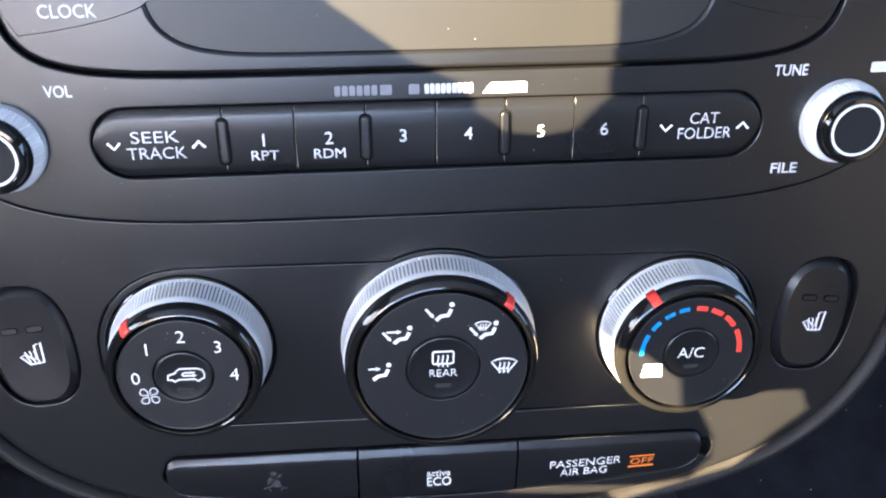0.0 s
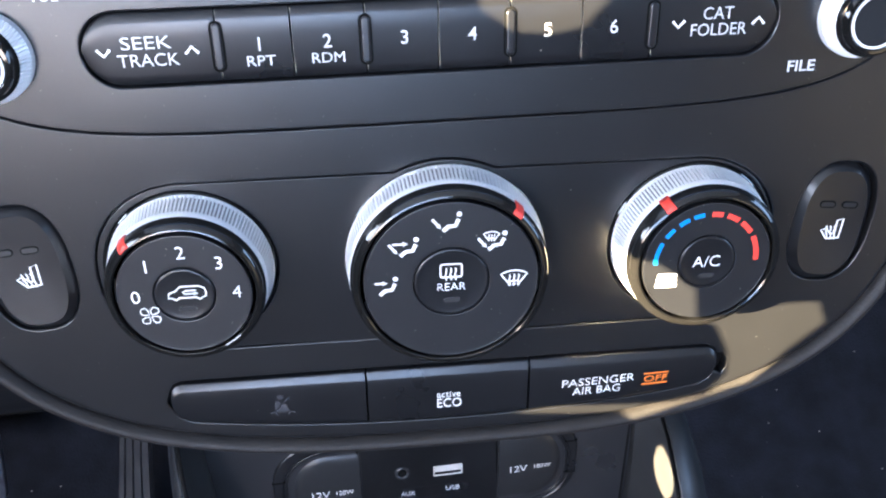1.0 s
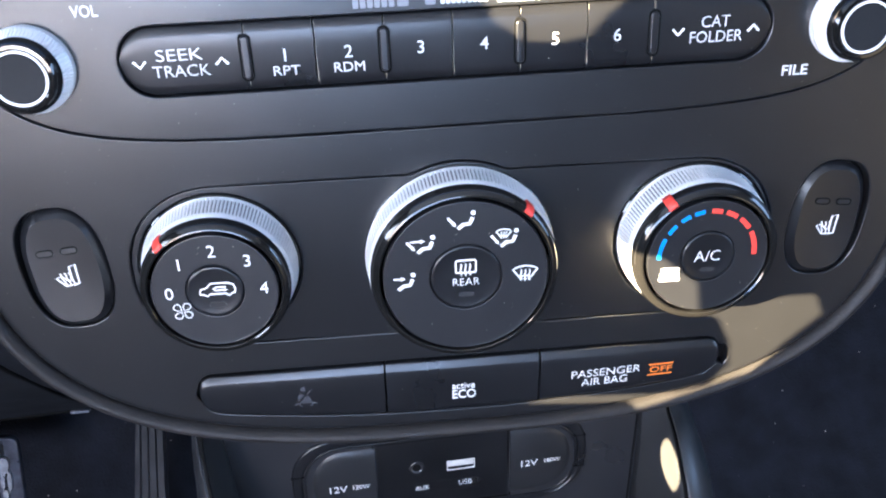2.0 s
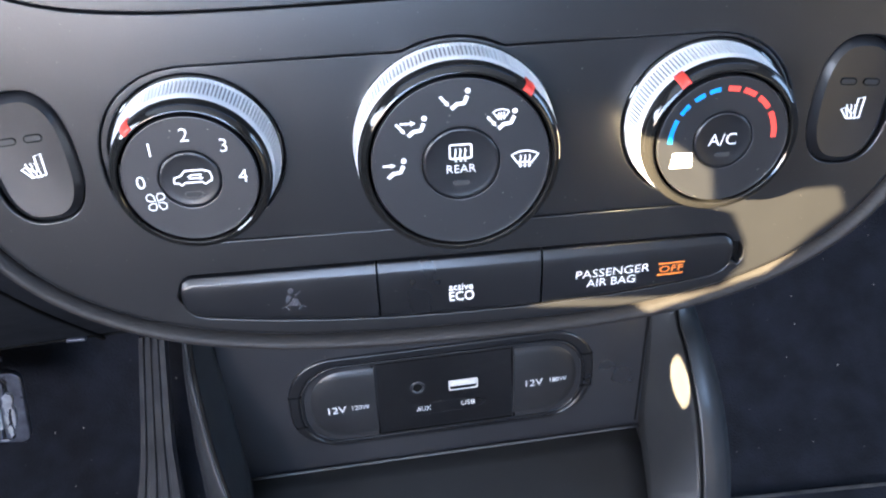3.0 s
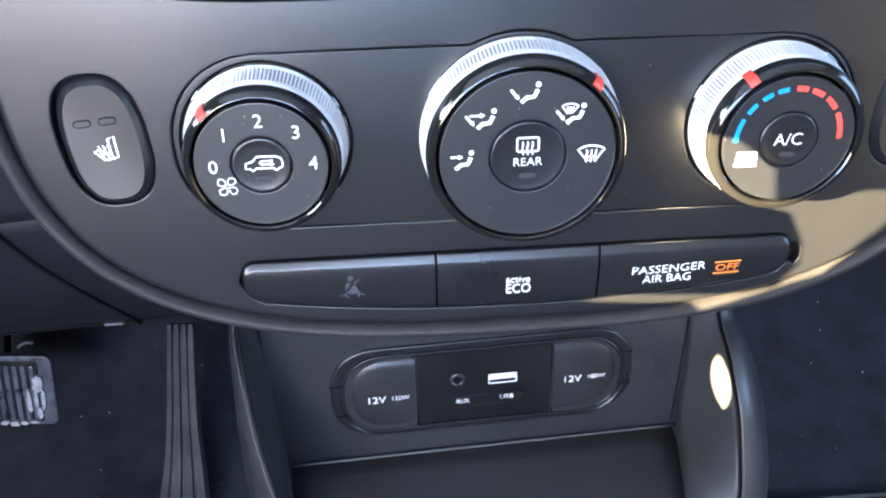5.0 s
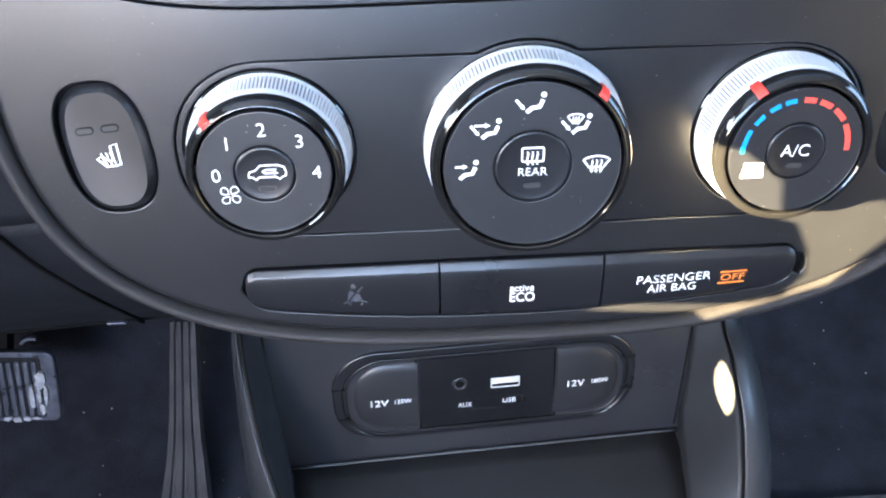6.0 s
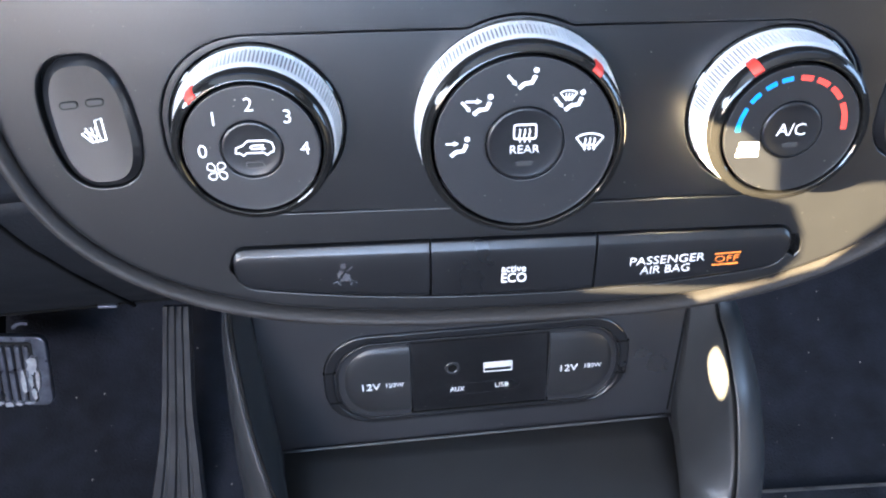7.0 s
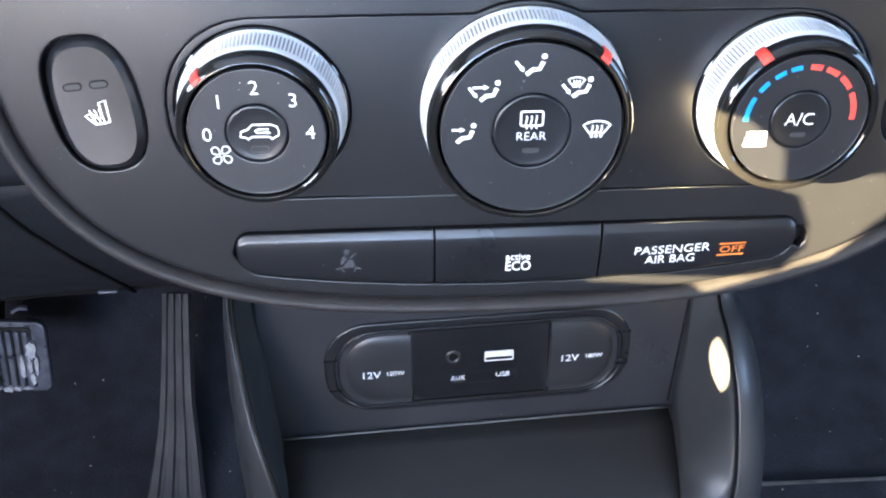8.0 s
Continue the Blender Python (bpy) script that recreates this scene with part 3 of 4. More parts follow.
part("lamp_edge", strip(pill(0.3, -4.0, 4.3, 1.5), 0.2, z0=top - 0.4, z1=top + 0.14, closed=True), M_LAMP, b)

# air distribution dial
d, f, b, top = dial("air_distribution_dial", "large middle dial with airflow symbols round a rear-window heater button", 0, -1.8, 26.5, 25.3, 22.3, 9.5, 47, 156)
vent_seat(f, -16.7, -0.1, top, "face", -0.5)
vent_seat(f, -11.9, 10.7, top, "face floor", 0.2)
vent_seat(f, -1.0, 17.0, top, "floor")
vent_seat(f, 10.4, 11.1, top, "floor screen")
windscreen(f, 16.0, 0.3, top, 1.0)
lettering("REAR", 2.2, -0.1, -1.3, top + 0.05, b, M_WHITE, span=7.2, bold=-0.05)
bm = strip(round_rect(-2.8, 1.5, 2.6, 5.2, 0.5, 3), 0.42, z0=top - 0.4, z1=top + 0.16, closed=True)
for dx in (-1.4, -0.2, 1.0):
    strip([(dx + 0.14 * math.sin(i * 1.6), 4.2 - 0.72 * i) for i in range(6)], 0.36, bm, top - 0.4, top + 0.16)
part("rear_window_symbol", bm, M_WHITE, b)
part("indicator_lamp", blob(pill(0.0, -5.2, 4.2, 1.3), None, top - 0.4, top + 0.12), M_LAMP, b)

# temperature dial
d, f, b, top = dial("temperature_dial", "round temperature dial with blue and red scale, partly in sunlight", 66.6, -0.6, 21.5, 20.1, 16.9, 7.4, 125.5, 132)
for colour, width, dashes in ((M_BLUE, 1.15, ((181, 154), (147, 134), (127, 115), (110, 98))), (M_RED, 1.35, ((90, 77), (72, 57), (52, 35), (29, -2)))):
    for a0, a1 in dashes:
        part("scale_dash", strip(arc(-0.3, 0.3, 13.4, a0, a1, 6), width, z0=top - 0.1, z1=top + 0.08), colour, f)
lettering("A/C", 3.2, 0.0, 0.2, top + 0.05, b, M_WHITE, span=7.2, bold=-0.05)
part("indicator_lamp", blob(pill(0.3, -4.0, 4.0, 1.2), None, top - 0.4, top + 0.12), M_LAMP, b)
bm = bmesh.new()
for k in range(3):
    blob(round_rect(-13.2 + 0.25 * k, -6.9 + 1.45 * k, -7.4 - 0.1 * k, -5.75 + 1.45 * k, 0.3, 3), bm, top - 0.1, top + 0.08)
part("symbol_bars", bm, M_WHITE, f, "sunlit white symbol that cannot be made out")


# ---- seat heater buttons ----
def seat_button(side):
    o = thing("seat_heater_button", "oval black seat heater button with white symbol, set in a hollow", "button",
              on_panel(-107.0 * side, 1.8, 14, 5.0 * side) @ pose(0, 0, 0.0002, -2.0, 0, 0), group="seat heater buttons")
    part("cap", slab(superellipse(0.25 * side, -0.2, 10.7, 17.4, 2.6, 64), -5, 0.5, 2.0, 1, dish=0.35), M_BUTTON, o)
    for x in (-3.4, 3.0):
        lamp = part("indicator_lamp", blob(pill(x - 0.4 * side, 5.6, 4.1, 1.4), None, -0.6, 0.46), M_UNLIT, o)
        part("lamp_edge", strip(pill(x - 0.4 * side, 5.6, 4.3, 1.7), 0.3, z0=-0.6, z1=0.5, closed=True), M_DARK, lamp, "dark joint round the lamp")
    z0, z1 = -0.6, 0.3
    bm = strip([(1.2, 2.7), (2.9, 3.2), (2.7, -2.5), (-0.9, -2.8), (-2.9, -0.3), (-1.5, 0.2), (0.1, -1.3), (1.2, -1.2)], 0.46, z0=z0, z1=z1, closed=True)
    for x0, x1 in ((-1.6, -0.6), (-0.4, 0.5), (0.7, 1.5)):
        strip([(x0, 1.1), (x0 + 0.35, 0.2), (x0 + 0.2, -0.6), ((x0 + x1) / 2 + 0.25, -1.6), (x1, -3.0)], 0.36, bm, z0, z1)
    part("heated_seat_symbol", bm, M_WHITE, o, at=pose(0, -0.0018, 0))


seat_button(1)
seat_button(-1)


# ---- the row of three switches ----
SECTION = [(0.0, -3.5), (0.0, 0.3), (0.008, 0.65), (0.022, 0.88), (0.13, 1.48), (0.15, 1.56), (0.2, 1.66), (0.3, 1.74), (0.5, 1.7), (0.75, 1.4), (0.9, 1.15), (0.96, 0.8), (1.0, 0.0), (1.0, -3.5)]


def switch(name, label, u0, u1, category="switch"):
    o = thing(name, label, category, on_panel(0, 0, 14), group="row of switches")
    part("cap", loft(bar_span(u0, u1), bar_top, bar_bottom, SECTION, lambda u: bar_end(u, 77.2, 0.7)), M_BUTTON, o)
    return o


o = switch("belt_warning_lamp_panel", "wide black blank switch with a dark seat-belt symbol", -77.4, -23.5, "switch panel")
bm = blob([(-46.6, -47.6), (-44.8, -45.2), (-45.9, -44.4), (-46.6, -45.6)], None, 1.2, 1.69)
blob([(-46.3, -48.2), (-42.6, -48.2), (-43.2, -46.0), (-44.3, -45.4)], bm, 1.2, 1.67)
blob(disc(-44.9, -43.1, 0.85, 12), bm, 1.2, 1.74)
strip([(-43.9, -45.0), (-42.2, -43.4)], 0.45, bm, 1.2, 1.71)
strip([(-47.9, -48.9), (-46.8, -48.3), (-45.9, -49.6)], 0.5, bm, 1.2, 1.58)
strip([(-41.2, -48.9), (-42.3, -48.3), (-43.0, -49.6)], 0.5, bm, 1.2, 1.58)
part("belt_symbol", bm, M_DIM, o, at=pose(-2.6 * MM, 0.9 * MM, 0.0001))
o = switch("eco_switch", "black push switch lettered active ECO", -22.85, 23.25)
lettering("active", 2.3, 0.3, -45.4, 1.72, o, M_WHITE, span=6.9, bold=0.0)
lettering("ECO", 3.1, 0.4, -48.6, 1.58, o, M_WHITE, span=7.1, bold=0.02)
o = switch("passenger_airbag_lamp", "black panel lettered passenger air bag off, OFF in amber", 23.9, 79.4, "indicator panel")
lettering("PASSENGER", 2.6, 44.0, -44.6, 1.74, o, M_WHITE, span=21.4, bold=-0.04, slant=0.06, turn=2.2)
lettering("AIR BAG", 2.6, 43.9, -47.9, 1.62, o, M_WHITE, span=14.2, bold=-0.04, slant=0.06, turn=2.0)
lettering("OFF", 2.05, 61.3, -45.2, 1.74, o, M_AMBER, span=7.0, bold=-0.02, slant=0.06, turn=2.2)
part("amber_line", strip([(57.6, -43.5), (65.2, -43.2)], 0.42, z0=1.2, z1=1.8), M_AMBER, o)
part("amber_line", strip([(57.4, -47.3), (65.0, -47.0)], 0.42, z0=1.2, z1=1.7), M_AMBER, o)


# ---- radio ----
radio = thing("car_radio", "black car radio with preset buttons, two knobs and a wide display", "radio", on_panel(0, 0, 13.4, RADIO_SPIN))
STRIP = round_rect(-81.8, 49.4, 81.8, 66.2, 8.2, 10)
BEZEL = superellipse(0, 118, 98.5, 44.1, 7.5, 160)
part("faceplate", fill(RADIO_OUT, [inset(STRIP, -0.4), inset(BEZEL, -0.6)], 0.0, depth=4.0, lip=0.5), M_FASCIA, radio)
part("recess", slab(inset(RADIO_OUT, 2), -8, -3.4, 0.2), M_DARK, radio)


def radio_top(u):
    return 66.2 - 8.2 * (1 - math.sqrt(max(0.0, 1 - max(0.0, (abs(u) - 73.6) / 8.2) ** 2)))


def radio_bottom(u):
    return 115.6 - radio_top(u)


KEY = [(0.0, -3.2), (0.0, -0.9), (0.03, -0.35), (0.08, 0.1), (0.16, 0.35), (0.35, 0.35), (0.6, 0.1), (0.85, -0.2), (0.95, -0.5), (1.0, -1.1), (1.0, -3.2)]
EDGES = [-81.8, -51.5, -34.6, -17.6, -0.5, 16.5, 33.7, 50.9, 81.8]
RADIO_KEYS = []
for i, (u0, u1) in enumerate(zip(EDGES, EDGES[1:])):
    a, b2 = u0 + (0.0 if i == 0 else 0.22), u1 - (0.0 if i == 7 else 0.22)
    RADIO_KEYS.append(part("key", loft(sorted({a, b2, *(u for k in (0.03, 0.12, 0.3, 0.6, 1.0, 1.6, 2.4, 3.4, 4.6, 6.0, 7.4, 9.0, 14, 22) for u in (-81.8 + k, 81.8 - k) if a < u < b2)}), radio_top, radio_bottom, KEY), M_BUTTON, radio))
for key, u in zip(RADIO_KEYS[1:], EDGES[1:]):
    part("key_side", slab(round_rect(u + 0.12, 50.6, u + 0.32, 65.6, 0.08, 2), -3.0, -0.15, 0.05), M_CREAM, key, "bare cream edge of the key")
for u in (-51.5, -17.6, 16.5, 50.9):
    part("divider_gap", slab(round_rect(u - 1.6, 51.8, u + 1.6, 63.8, 1.5, 5), -1, 0.42, 0.1), M_DARK, radio, "dark gap round the rib")
    part("divider", slab(round_rect(u - 1.1, 52.4, u + 1.1, 63.2, 1.05, 5), -1, 0.9, 0.55), M_BUTTON, radio, "small upright rib between buttons")


def chevron(key, x, y, up):
    k = 1 if up else -1
    part("arrow", strip([(x - 1.5, y - 0.8 * k), (x, y + 0.8 * k), (x + 1.5, y - 0.8 * k)], 0.6, z0=0, z1=0.36), M_WHITE, key)


k0 = RADIO_KEYS[0]
lettering("SEEK", 2.9, -67.5, 59.5, 0.35, k0, M_SOFT, span=11.2, bold=-0.02)
lettering("TRACK", 2.9, -67.4, 55.5, 0.3, k0, M_SOFT, span=13.8, bold=-0.02)
chevron(k0, -77.1, 57.5, False)
chevron(k0, -57.4, 57.3, True)
for i, (s, sub) in enumerate((("1", "RPT"), ("2", "RDM"), ("3", ""), ("4", ""), ("5", ""), ("6", ""))):
    x = (-42.1, -26.5, -8.5, 7.5, 25.5, 41.5)[i]
    lettering(s, 3.1, x, 57.9 if sub else 57.9, 0.33, RADIO_KEYS[i + 1], M_SOFT, bold=0.02)
    if sub:
        lettering(sub, 2.4, x, 54.0, 0.2, RADIO_KEYS[i + 1], M_SOFT, span=6.6 if i == 0 else 7.6, bold=0.0)
lettering("CAT", 2.9, 66.9, 59.9, 0.36, RADIO_KEYS[7], M_SOFT, span=7.4, bold=-0.02)
lettering("FOLDER", 2.9, 67.3, 56.0, 0.3, RADIO_KEYS[7], M_SOFT, span=13.8, bold=-0.02)
chevron(RADIO_KEYS[7], 57.3, 57.6, False)
chevron(RADIO_KEYS[7], 77.2, 57.6, True)
for s, x, y in (("VOL", -87.6, 71.0), ("TUNE", 87.8, 71.4), ("FILE", 90.0, 45.7)):
    lettering(s, 2.7, x, y, 0.02, radio, M_SOFT, wide={"VOL": 0.82, "TUNE": 0.86, "FILE": 1.1}[s], bold=0.05)
part("ent_bar", blob(round_rect(108.4, 70.3, 114.2, 72.9, 0.4, 3), None, -0.2, 0.08), M_SOFT, radio)
# grey and white format marks above the buttons, as plain shapes
MARKS = [(-24.6 + 1.75 * i, -23.2 + 1.75 * i, M_FADED) for i in range(6)] + [(-13.8, -11.0, M_FADED), (-7.0, -4.4, M_FADED)]
MARKS += [(-3.2 + 1.32 * i, -2.1 + 1.32 * i, M_SOFT) for i in range(9)]
for x0, x1, m in MARKS:
    part("format_mark", blob(round_rect(x0, 68.0, x1, 70.5, 0.4, 3), None, -0.2, 0.06), m, radio)
part("format_mark", blob([(10.9, 67.8), (21.6, 67.8), (21.6, 70.0), (21.0, 70.4), (12.8, 70.4)], None, -0.2, 0.06), M_WHITE, radio)

# display with its frame and the two corner buttons
frame_z = -0.5
part("display_frame", fill(BEZEL, [superellipse(0, 120, 66.5, 41.6, 7.0, 120)], frame_z, depth=3.0, lip=1.2), M_PLATE, radio, "curved black frame round the display")
part("display", slab(superellipse(0, 120, 66.47, 41.57, 7.0, 120), -4, -1.0, 0.1), M_SCREEN, radio, "dim olive-grey display window, sunlit in the middle")
for side in (-1, 1):
    pts = [(side * x, y) for x, y in ((94.0, 83.6), (87, 84.4), (80, 85.6), (74, 86.9), (69.6, 88.2), (66.5, 89.4), (64.2, 91.2), (63.2, 96), (63.6, 112), (98.6, 112), (98.2, 98), (96.8, 89))]
    pts = pts if side > 0 else pts[::-1]
    pts = pts if sum(pts[i - 1][0] * pts[i][1] - pts[i][0] * pts[i - 1][1] for i in range(len(pts))) > 0 else pts[::-1]
    key = part("corner_key", slab(pts, -0.9, -0.25, 0.25), M_PLATE, radio, "large key beside the display")
    if side < 0:
        lettering("CLOCK", 2.9, -82.6, 89.0, -0.22, key, M_SOFT, wide=0.9, bold=0.03)
        for k in range(4):
            part("word_bar", blob(round_rect(-89.5 + 3.4 * k, 92.2, -86.8 + 3.4 * k, 95.0, 0.4, 3), None, -0.4, -0.15), M_WHITE, key)


def knob(side, label):
    u, v = 102.8 * side, 58.2
    k = part("knob", lathe([(11.6, -4), (11.6, -0.6), (11.2, -0.35), (10.6, -0.5), (10.6, -3)], 80), M_DARK, radio, label, at=pose(u * MM, v * MM, 0))
    part("knurled_ring", lathe([(10.6, -2), (10.6, 2.4), (10.4, 3.0), (9.4, 6.0), (9.0, 6.5)], 72 * 8, 72, 0.45, (2, 3)), M_CHROME, k, "bright knurled ring")
    part("cap", lathe([(9.2, 6.0), (9.1, 7.2), (8.6, 8.4), (7.9, 9.0), (7.1, 9.05), (6.9, 8.9), (6.9, 8.0)], 80), M_GLOSS, k, "glossy black cap")
    part("disc", lathe([(6.95, 7.6), (6.95, 8.6), (6.7, 8.75), (4.0, 8.6), (0, 8.5)], 64), M_KNOB, k, "matt black end disc")
    part("white_ring", strip(disc(0, 0, 6.35, 64), 0.6, z0=8.4, z1=9.0, closed=True), M_WHITE, k)


knob(-1, "volume knob with white ring")
knob(1, "tuning knob with white ring")


# ---- lower console: recessed socket tray between two trims ----
TRAY = pose(0, 0.102, 0, 0, 0, 3.43)


def on_tray(u=0.0, v=0.0, n=0.0):
    return TRAY @ pose(u * MM, -n * MM, v * MM, 90, 0, 0)


tray = thing("console_tray", "black plastic tray wall with rubber-floored shelf under the fascia", "console", on_tray())
part("back_wall", slab(round_rect(-97, -230, 99, -60, 3, 3), -6, 0, 0.5), M_TRAY, tray)
for x in (-91.6, 91.0):
    part("joint", strip([(x, -70), (x + 0.2, -131), (x * 0.985, -189)], 0.9, None, -0.2, 0.25), M_DARK, tray, "dark joint beside the trim")


def rail(name, label, inner, outer, flare, low):
    """A side trim: a curved strip from the tray's edge to the seam, and the console's flank that turns away behind it."""
    o = thing(name, label, "console trim", pose(0, 0, 0))
    n = 24
    a, b = spline(inner, n), spline(outer, n)
    rows = []
    for k in range(n + 1):
        row = []
        for i in range(9):
            s = i / 8
            p = a[k].lerp(b[k], s)
            out = 1 if b[k].x > 0 else -1
            row.append(p + Vector((out * 0.6 * math.sin(math.pi * s), -2.2 * math.sin(math.pi * s), 0)))
        rows.append(row)
    sheet(rows, "trim", M_CONSOLE_LIT, o)
    rows = []
    for k in range(n + 1):
        out = 1 if b[k].x > 0 else -1
        wide = low + (1 - low) * k / n
        rows.append([b[k] + Vector((out * (0.7 + q.x * wide), 0.6 + q.y, 0)) for q in spline([Vector((*f, 0)) for f in flare], 28)])
    # right flank takes the lit copy, left the darker one: sheen set by colour
    sheet(rows, "flank", M_CONSOLE_LIT if b[0].x > 0 else M_TRIM, o, "smooth outer flank of the console")
    sheet([[b[k] + Vector((dx, -0.25, 0)) for dx in (-0.75, 0.75)] for k in range(n + 1)], "seam", M_DARK, o, "dark seam along the trim", thick=0.3)
    return o


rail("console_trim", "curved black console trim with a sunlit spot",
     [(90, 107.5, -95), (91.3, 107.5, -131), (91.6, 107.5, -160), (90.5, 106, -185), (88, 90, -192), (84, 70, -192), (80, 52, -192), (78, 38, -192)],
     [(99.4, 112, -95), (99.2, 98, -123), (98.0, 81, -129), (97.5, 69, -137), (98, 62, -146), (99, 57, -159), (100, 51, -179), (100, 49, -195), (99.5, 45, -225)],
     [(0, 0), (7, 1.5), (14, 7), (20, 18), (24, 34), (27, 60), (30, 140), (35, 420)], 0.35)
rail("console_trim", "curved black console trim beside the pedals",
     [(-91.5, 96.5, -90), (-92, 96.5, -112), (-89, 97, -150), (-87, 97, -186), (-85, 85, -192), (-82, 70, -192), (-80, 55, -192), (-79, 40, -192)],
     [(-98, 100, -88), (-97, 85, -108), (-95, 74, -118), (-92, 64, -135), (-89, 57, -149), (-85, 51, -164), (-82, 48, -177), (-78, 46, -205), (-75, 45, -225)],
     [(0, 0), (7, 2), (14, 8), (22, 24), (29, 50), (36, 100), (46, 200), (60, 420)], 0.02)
shelf = thing("shelf_mat", "dark rubber mat on the console shelf", "mat", pose(0, 0, 0))
sheet([[(-87 + 178 * i / 12 + (4.5 - 9 * i / 12) * j / 5, 99 + 7 * i / 12 - 62 * j / 5, -192.0 - 0.4 * j) for i in range(13)] for j in range(6)], "mat", M_MAT, shelf, thick=3)
# the light line along the mat's edge is in the bead's paler colour
for line in ([(-86.5, 95.6, -191.4), (0, 100.8, -191.4), (90.0, 106.2, -191.4)], [(89.6, 105, -191.4), (87.5, 80, -191.6), (85.0, 44, -193.2)], [(-86.4, 94, -191.4), (-84.5, 74, -191.6), (-82.3, 38, -193.2)]):
    sheet([[p + Vector((0, 0, 0)), p + Vector((0.5, -0.6, 0.7)), p + Vector((1.0, -1.3, 0.2))] for p in spline(line, 12)], "edge_bead", M_BEAD, shelf, "bead painted paler as the lit edge of the mat", thick=0.6)

# socket panel
sockets = thing("socket_panel", "black oval panel with AUX jack and USB port", "socket panel", on_tray())
OUT = round_rect(-65.6, -179.2, 67.4, -132.0, 19.5, 12)
INN = round_rect(-59.4, -176.8, 62.0, -137.6, 16.5, 12)
part("bezel", fill(OUT, [inset(INN, -1.6)], 1.1, depth=3.0, lip=1.1), M_BUTTON, sockets, "rounded raised bezel")
part("inner_bezel", fill(inset(INN, -1.3), [INN], 0.9, depth=2.6, lip=0.35), M_BUTTON, sockets)
part("middle_plate", slab(round_rect(-28.2, -176.6, 31.2, -138.0, 0.4, 2), -2, 0.0, 0.3), M_FACE, sockets, "flat matt plate")
for x, lean in ((-28.9, 1.2), (31.4, 1.2)):
    part("gap", strip([(x - lean / 2, -137.9), (x + lean / 2, -176.5)], 0.9, None, -1.0, 0.35), M_DARK, sockets, "dark gap beside the socket cover")
for y in (-138.2, -176.3):
    part("gap", strip([(-28.6, y), (31.2, y)], 0.9, None, -1.0, 0.15), M_DARK, sockets, "dark gap along the plate")
jack = part("aux_jack", lathe([(3.3, 0.2), (3.3, 0.62), (3.0, 0.8), (2.5, 0.75), (2.1, 0.3), (1.9, -3.0), (0, -3.0)], 40), M_TRAY, sockets, "round black jack", at=pose(-10.6 * MM, -153.4 * MM, -0.0001))
# black disc over the bore: the hole's shade is in its colour
part("hole", lathe([(1.95, 0.35), (1.0, 0.36), (0, 0.36)], 24), M_DARK, jack)
for x, v in ((-65.0, -150.0), (-63.4, -166.5), (62.0, -146.0), (62.2, -163.5)):
    part("notch", slab(round_rect(x - 0.6, v - 0.4, x + 4.8, v + 0.4, 0.3, 2), 0, 1.25, 0.1), M_DARK, sockets, "dark notch in the bezel")
usb = part("usb_port", fill(round_rect(-6.4, -2.7, 6.4, 2.7, 0.6, 3), [round_rect(-5.8, -2.1, 5.8, 2.1, 0.4, 3)], 0.6, depth=4.0, lip=0.2), M_USB, sockets, "metal USB port", at=pose(9.4 * MM, -154.6 * MM, -0.0002))
part("tongue", slab(round_rect(-5.7, -0.5, 5.7, 2.05, 0.3, 3), -2, 0.5, 0.2), M_USB, usb, "pale contact tongue")
part("socket_hole", slab(round_rect(-5.75, -2.05, 5.75, -0.3, 0.3, 3), -4, -0.6, 0.1), M_DARK, usb)
lettering("AUX", 2.5, -8.4, -165.4, 0.05, sockets, M_SOFT, span=6.2, bold=-0.02)
lettering("USB", 2.5, 11.3, -165.0, 0.05, sockets, M_SOFT, span=6.0, bold=-0.02)
part("label_line", strip(round_rect(-14, -168.6, 17, -162.6, 0.4, 2), 0.12, z0=-0.1, z1=0.05, closed=True), M_DIM, sockets)


def socket_cover(x0, x1, left, watt, label):
    o = thing("power_socket_cover", label, "socket cover", on_tray(), group="12 volt sockets")
    r, wide = 15.5, x1 - x0
    outer, inner = (x0, x1) if left else (x1, x0)

    def gone(u):
        return abs(u - inner) / wide

    def corner(u):
        d = max(0.0, r - abs(u - outer)) / r
        return r * (1 - math.sqrt(max(0.0, 1 - d * d)))

    us = [inner + (outer - inner) * q for q in (0, 0.012, 0.03, 0.1, 0.2, 0.3, 0.4, 0.5, 0.55, 0.6, 0.65, 0.7, 0.75, 0.8, 0.85, 0.89, 0.92, 0.945, 0.965, 0.98, 0.992, 1.0)]
    c = part("cap", loft(us, lambda u: -138.4 - corner(u), lambda u: -176.2 + corner(u), CAP,
                         lambda u: 1.5 * gone(u) ** 3 + 2.0 * max(0.0, (gone(u) - 0.8) / 0.2) ** 3 + (0.4 if gone(u) < 0.01 else 0.0)), M_TRIM, o)
    cx = -46.3 if left else 40.0
    cy = -158.4 if left else -157.2
    lettering("12V", 3.4, cx, cy, 2.17 if left else 2.2, c, M_SOFT, span=7.6)
    lettering(watt, 2.2, cx + (10.4 if left else 11.0), cy + 0.2, 2.22 if left else 2.02, c, M_SOFT, span=7.4)


CAP = [(0, -2.5), (0, -0.9), (0.015, -0.2), (0.05, 0.6), (0.12, 1.25), (0.25, 1.9), (0.4, 2.2), (0.6, 2.2), (0.75, 1.85), (0.88, 1.15), (0.95, 0.4), (0.985, -0.3), (1, -1.0), (1, -2.5)]
socket_cover(-58.2, -28.5, True, "120W", "rounded black 12 volt socket cover lettered 120W")
socket_cover(31.5, 61.4, False, "180W", "rounded black 12 volt socket cover lettered 180W")


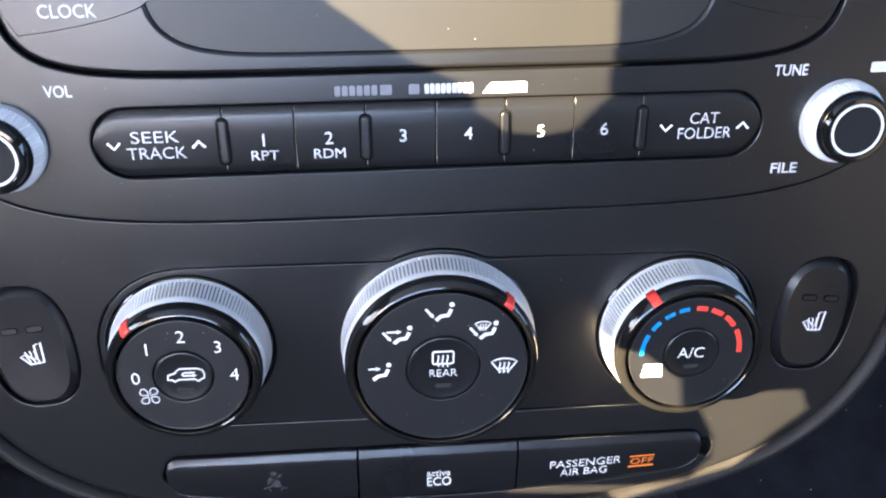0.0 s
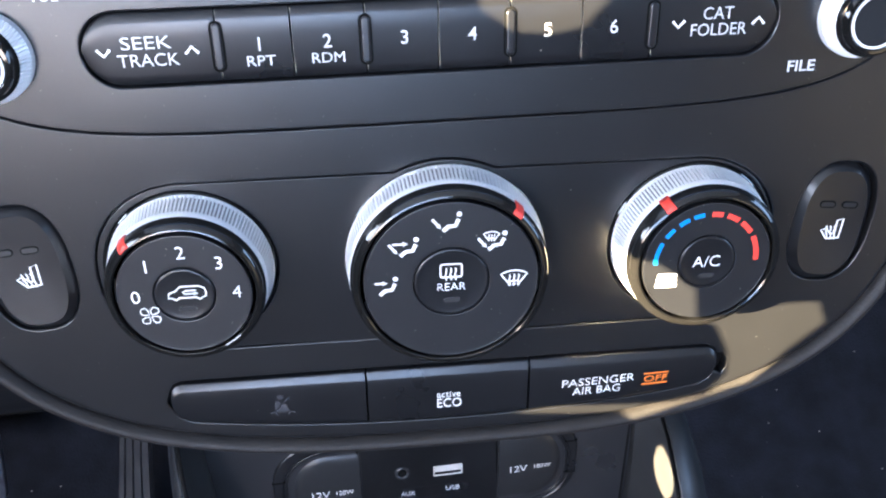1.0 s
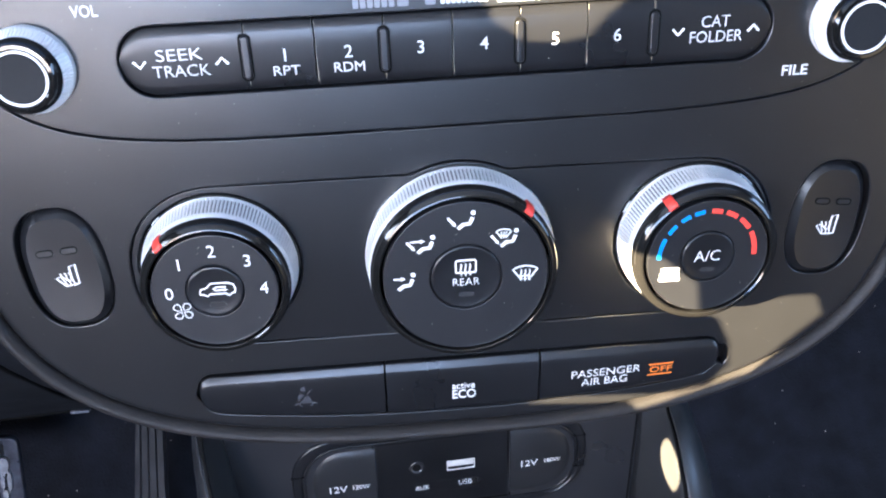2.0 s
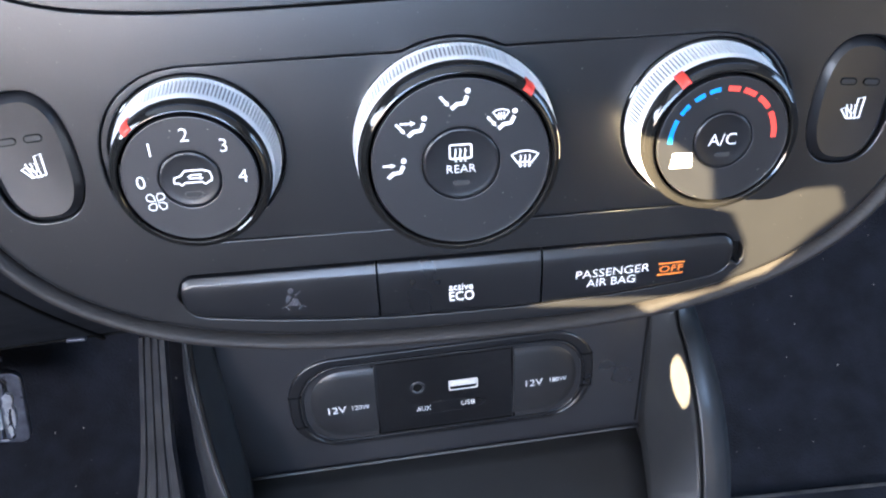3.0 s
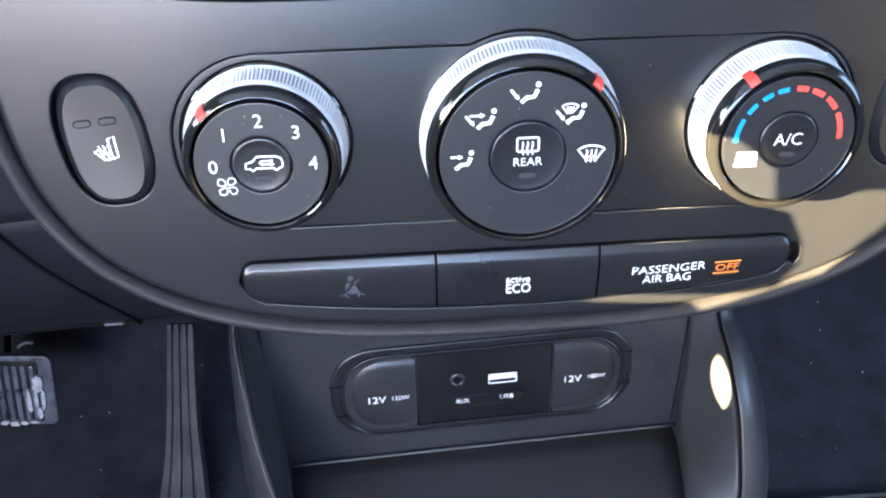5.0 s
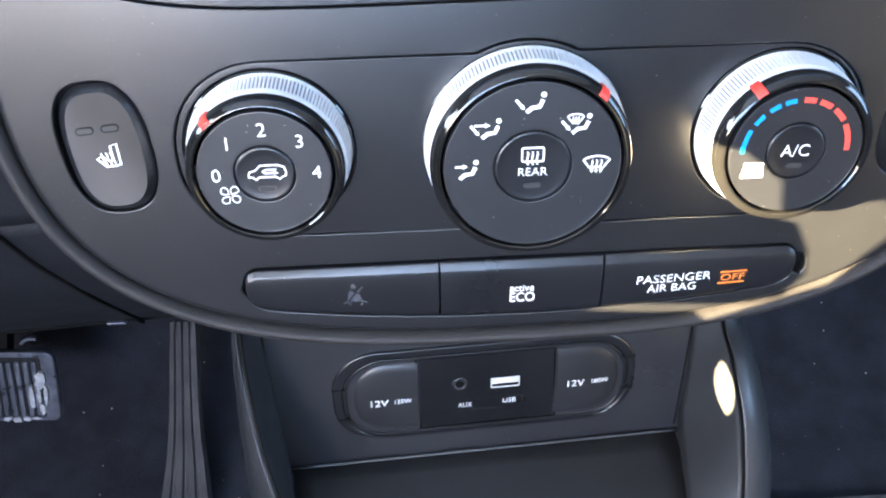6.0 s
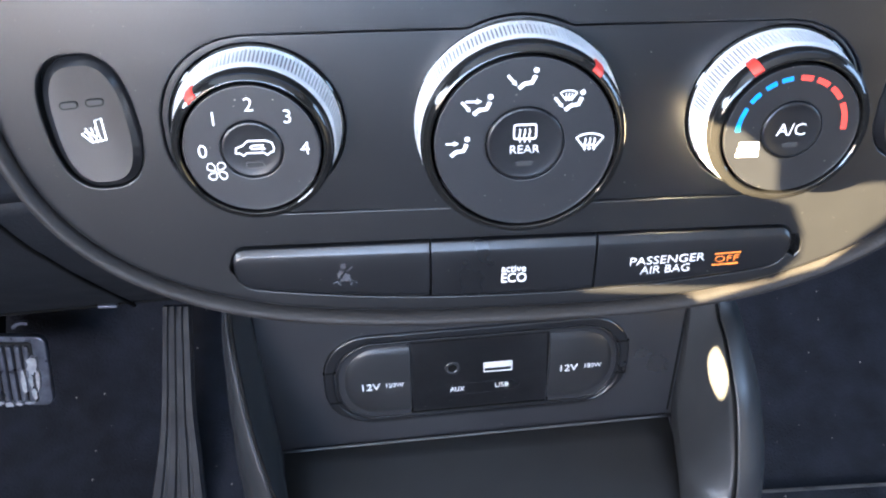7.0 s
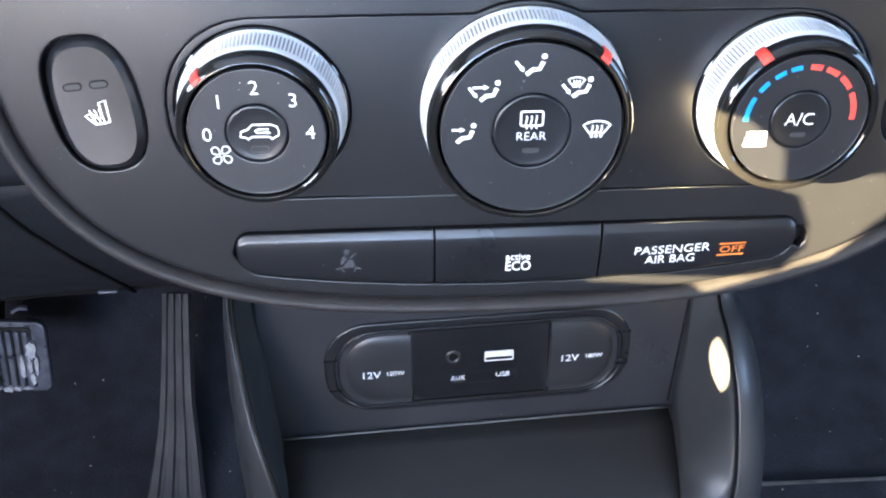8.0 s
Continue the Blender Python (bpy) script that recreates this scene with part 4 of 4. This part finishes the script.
# ---- dashboard round the fascia ----
US = [-128 - 24 * i for i in range(26)]
knee = thing("knee_panel", "grained black lower dash panel beside the fascia", "dashboard panel", pose(0, 0, 0))
UP = spline([(150, 30, 0), (60, 46, 0), (0, 58, 0), (-50, 78, 0)], 16)
rows = []
for p in UP:
    v, y = p.x, p.y
    rows.append([(u, y + max(0.0, -(u + 150)) * 0.06, v + min(0.0, (u + 128)) * 0.10) for u in US])
LOW = spline([(-50, 78, 0), (-95, 112, 0), (-140, 160, 0), (-185, 215, 0), (-200, 236, 0)], 16)
low_rows = []
for p in LOW:
    v, y = p.x, p.y
    low_rows.append([(u + 20 * (v + 50) / 150, y + max(0.0, -(u + 150)) * 0.06, v + min(0.0, (u + 128)) * 0.10) for u in [-98 - 24 * i for i in range(27)]])
sheet(rows, "upper_panel", M_DASH, knee)
sheet([[(x, y + 2.5, z - 1.5) for x, y, z in r] for r in low_rows], "lower_panel", M_DASH, knee, "lower piece behind a dark seam")
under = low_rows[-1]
# underside set near black: the shade below the panel is in its colour
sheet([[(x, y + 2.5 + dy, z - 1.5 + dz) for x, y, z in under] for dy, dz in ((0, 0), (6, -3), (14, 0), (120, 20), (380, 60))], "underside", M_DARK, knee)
sheet([[p + Vector((dx, -2.2, 0)) for dx in (-1.0, 1.0)] for p in spline([(-178, 70, -35), (-176.7, 77.8, -50.4), (-175, 91.6, -68), (-173, 104, -85), (-170.6, 119, -102.5), (-171.5, 146, -129), (-176, 184, -161.5), (-186, 241, -209)], 40)],
      "seam", M_DARK, knee, "dark seam between two pieces")
# metal strip made up to stand for a glint at the panel's lower edge
clip = thing("panel_edge_glint", "small metal strip made up for a glint under the dash panel", "clip", pose(-0.1995, 0.232, -0.2035, 90, 0, 0))
part("clip", slab(round_rect(-5, -0.9, 6, 0.9, 0.8, 4), -3, 0, 0.7), M_PEDALSTEEL, clip)
right_knee = thing("glovebox_panel", "dark grained lower dash panel over the passenger footwell", "dashboard panel", pose(0, 0, 0))
sheet([[(u, y + max(0.0, u - 150) * 0.05, v) for u in [128 + 24 * i for i in range(26)]] for v, y in ((150, 30), (80, 46), (30, 60), (-10, 90), (-30, 140), (-40, 260), (-40, 400))], "panel", M_DASH, right_knee)
top_cover = thing("dash_top", "dark grained dash top above the radio", "dashboard panel", pose(0, 0, 0))
sheet([[(u, y, v) for u in [-740 + 74 * i for i in range(21)]] for v, y in ((148, 20), (170, 26), (185, 60), (195, 200), (190, 460), (150, 800))], "cover", M_DASH, top_cover, thick=3)


# ---- pedals ----
def pedal_brake():
    at = pose(-0.362, 0.408, -0.386, 90, 0, 0) @ pose(0, 0, 0, -8, 0, -4)
    o = thing("brake_pedal", "grey ribbed rubber brake pedal, scuffed pale with dried mud", "pedal", at)
    part("plate", slab(round_rect(-52, -33, 34, 34, 8, 6), -6, 0, 1.5), M_PEDALSTEEL, o, "worn metal edge of the pedal")
    part("pad", slab(round_rect(-48, -29, 22.6, 29, 3, 6), -1, 1.0, 0.6), M_RUBBER, o)
    for i in range(10):
        x = 20.4 - 6.7 * i
        part("rib", slab(round_rect(x - 4.6, -27, x, 26.5, 1.6, 4), 0.6, 3.6, 1.4), M_PEDALSTEEL, o)
    rnd = random.Random(5)
    for x, y, wide, long in ((21.5, 9, 4.4, 8.5), (25, -6, 1.7, 10), (19.5, -6, 1.8, 8), (13.5, -8, 1.8, 11), (21, -19, 2.4, 5), (-9, -29, 3, 2), (-1, -29.5, 3.6, 2.6), (7, -29, 3, 1.8), (15, -28, 4, 1.2)):
        pts = [(x + wide * rnd.uniform(0.55, 1.35) * math.cos(a), y + long * rnd.uniform(0.7, 1.25) * math.sin(a)) for a in [2 * math.pi * k / 17 for k in range(17)]]
        part("mud_patch", blob(pts, None, 0.2, 3.9 + 0.05 * rnd.random()), M_SCUFF, o)
    part("hook", strip([(7, 39), (11, 42.5), (15, 44), (20, 43.5)], 2.6, None, -9, -5), M_PEDALSTEEL, o, "small bright metal hook")
    arm = bmesh.new()
    p = [Vector((-10, 20, -8)), Vector((-10, 90, -30)), Vector((-8, 220, -40))]
    loops = [[arm.verts.new(((q.x + dx) * MM, q.y * MM, (q.z + dz) * MM)) for dx, dz in ((-5, -10), (5, -10), (5, 6), (-5, 6))] for q in spline(p, 10)]
    for a, b in zip(loops, loops[1:]):
        bridge(arm, a, b)
    part("arm", arm, M_DARK, o)


def pedal_gas():
    o = thing("accelerator_pedal", "long narrow black accelerator pedal with raised ribs", "pedal", pose(0, 0, 0))
    left = spline([(-240, 460, -362), (-246, 420, -438), (-251, 400, -473), (-262, 380, -520), (-272, 372, -552)], 20)
    right = spline([(-216, 460, -363), (-217.5, 420, -440), (-215, 400, -476), (-213, 380, -522), (-212, 372, -556)], 20)
    rows = [[a.lerp(b, i / 6) for i in range(7)] for a, b in zip(left, right)]
    sheet(rows, "body", M_TREAD, o, thick=8)
    for s in (0.115, 0.37, 0.63, 0.885):
        bm = bmesh.new()
        loops = []
        for a, b in list(zip(left, right))[:17]:
            c, w = a.lerp(b, s), (b - a).length * 0.104
            nrm = Vector((0, -0.89, 0.45))
            loops.append([bm.verts.new((c + Vector((x, 0, 0)) + nrm * h) * MM) for x, h in ((-w, -0.5), (-w * 0.7, 3.0), (w * 0.7, 3.0), (w, -0.5))])
        for a, b in zip(loops, loops[1:]):
            bridge(bm, a, b)
        bm.faces.new(loops[0])
        bm.faces.new(loops[-1][::-1])
        part("rib", bm, M_TREAD, o)


pedal_brake()
pedal_gas()


# ---- mat in the passenger footwell ----
footmat = tagged(new("floor_mat"), "thin black floor mat with a paler stitched edge", "floor mat")
footmat.matrix_basis = pose(0.44, 0.0, 0.176)
part("mat", slab(round_rect(-230, -260, 230, 222, 30, 6), -3, 3, 1.5), M_CARPET, footmat)
part("piping", strip([(x, y) for x, y in round_rect(-227, -257, 227, 219, 27, 6)], 3.0, None, 0.0, 4.2, closed=True), M_PIPING, footmat, "paler stitched edge")
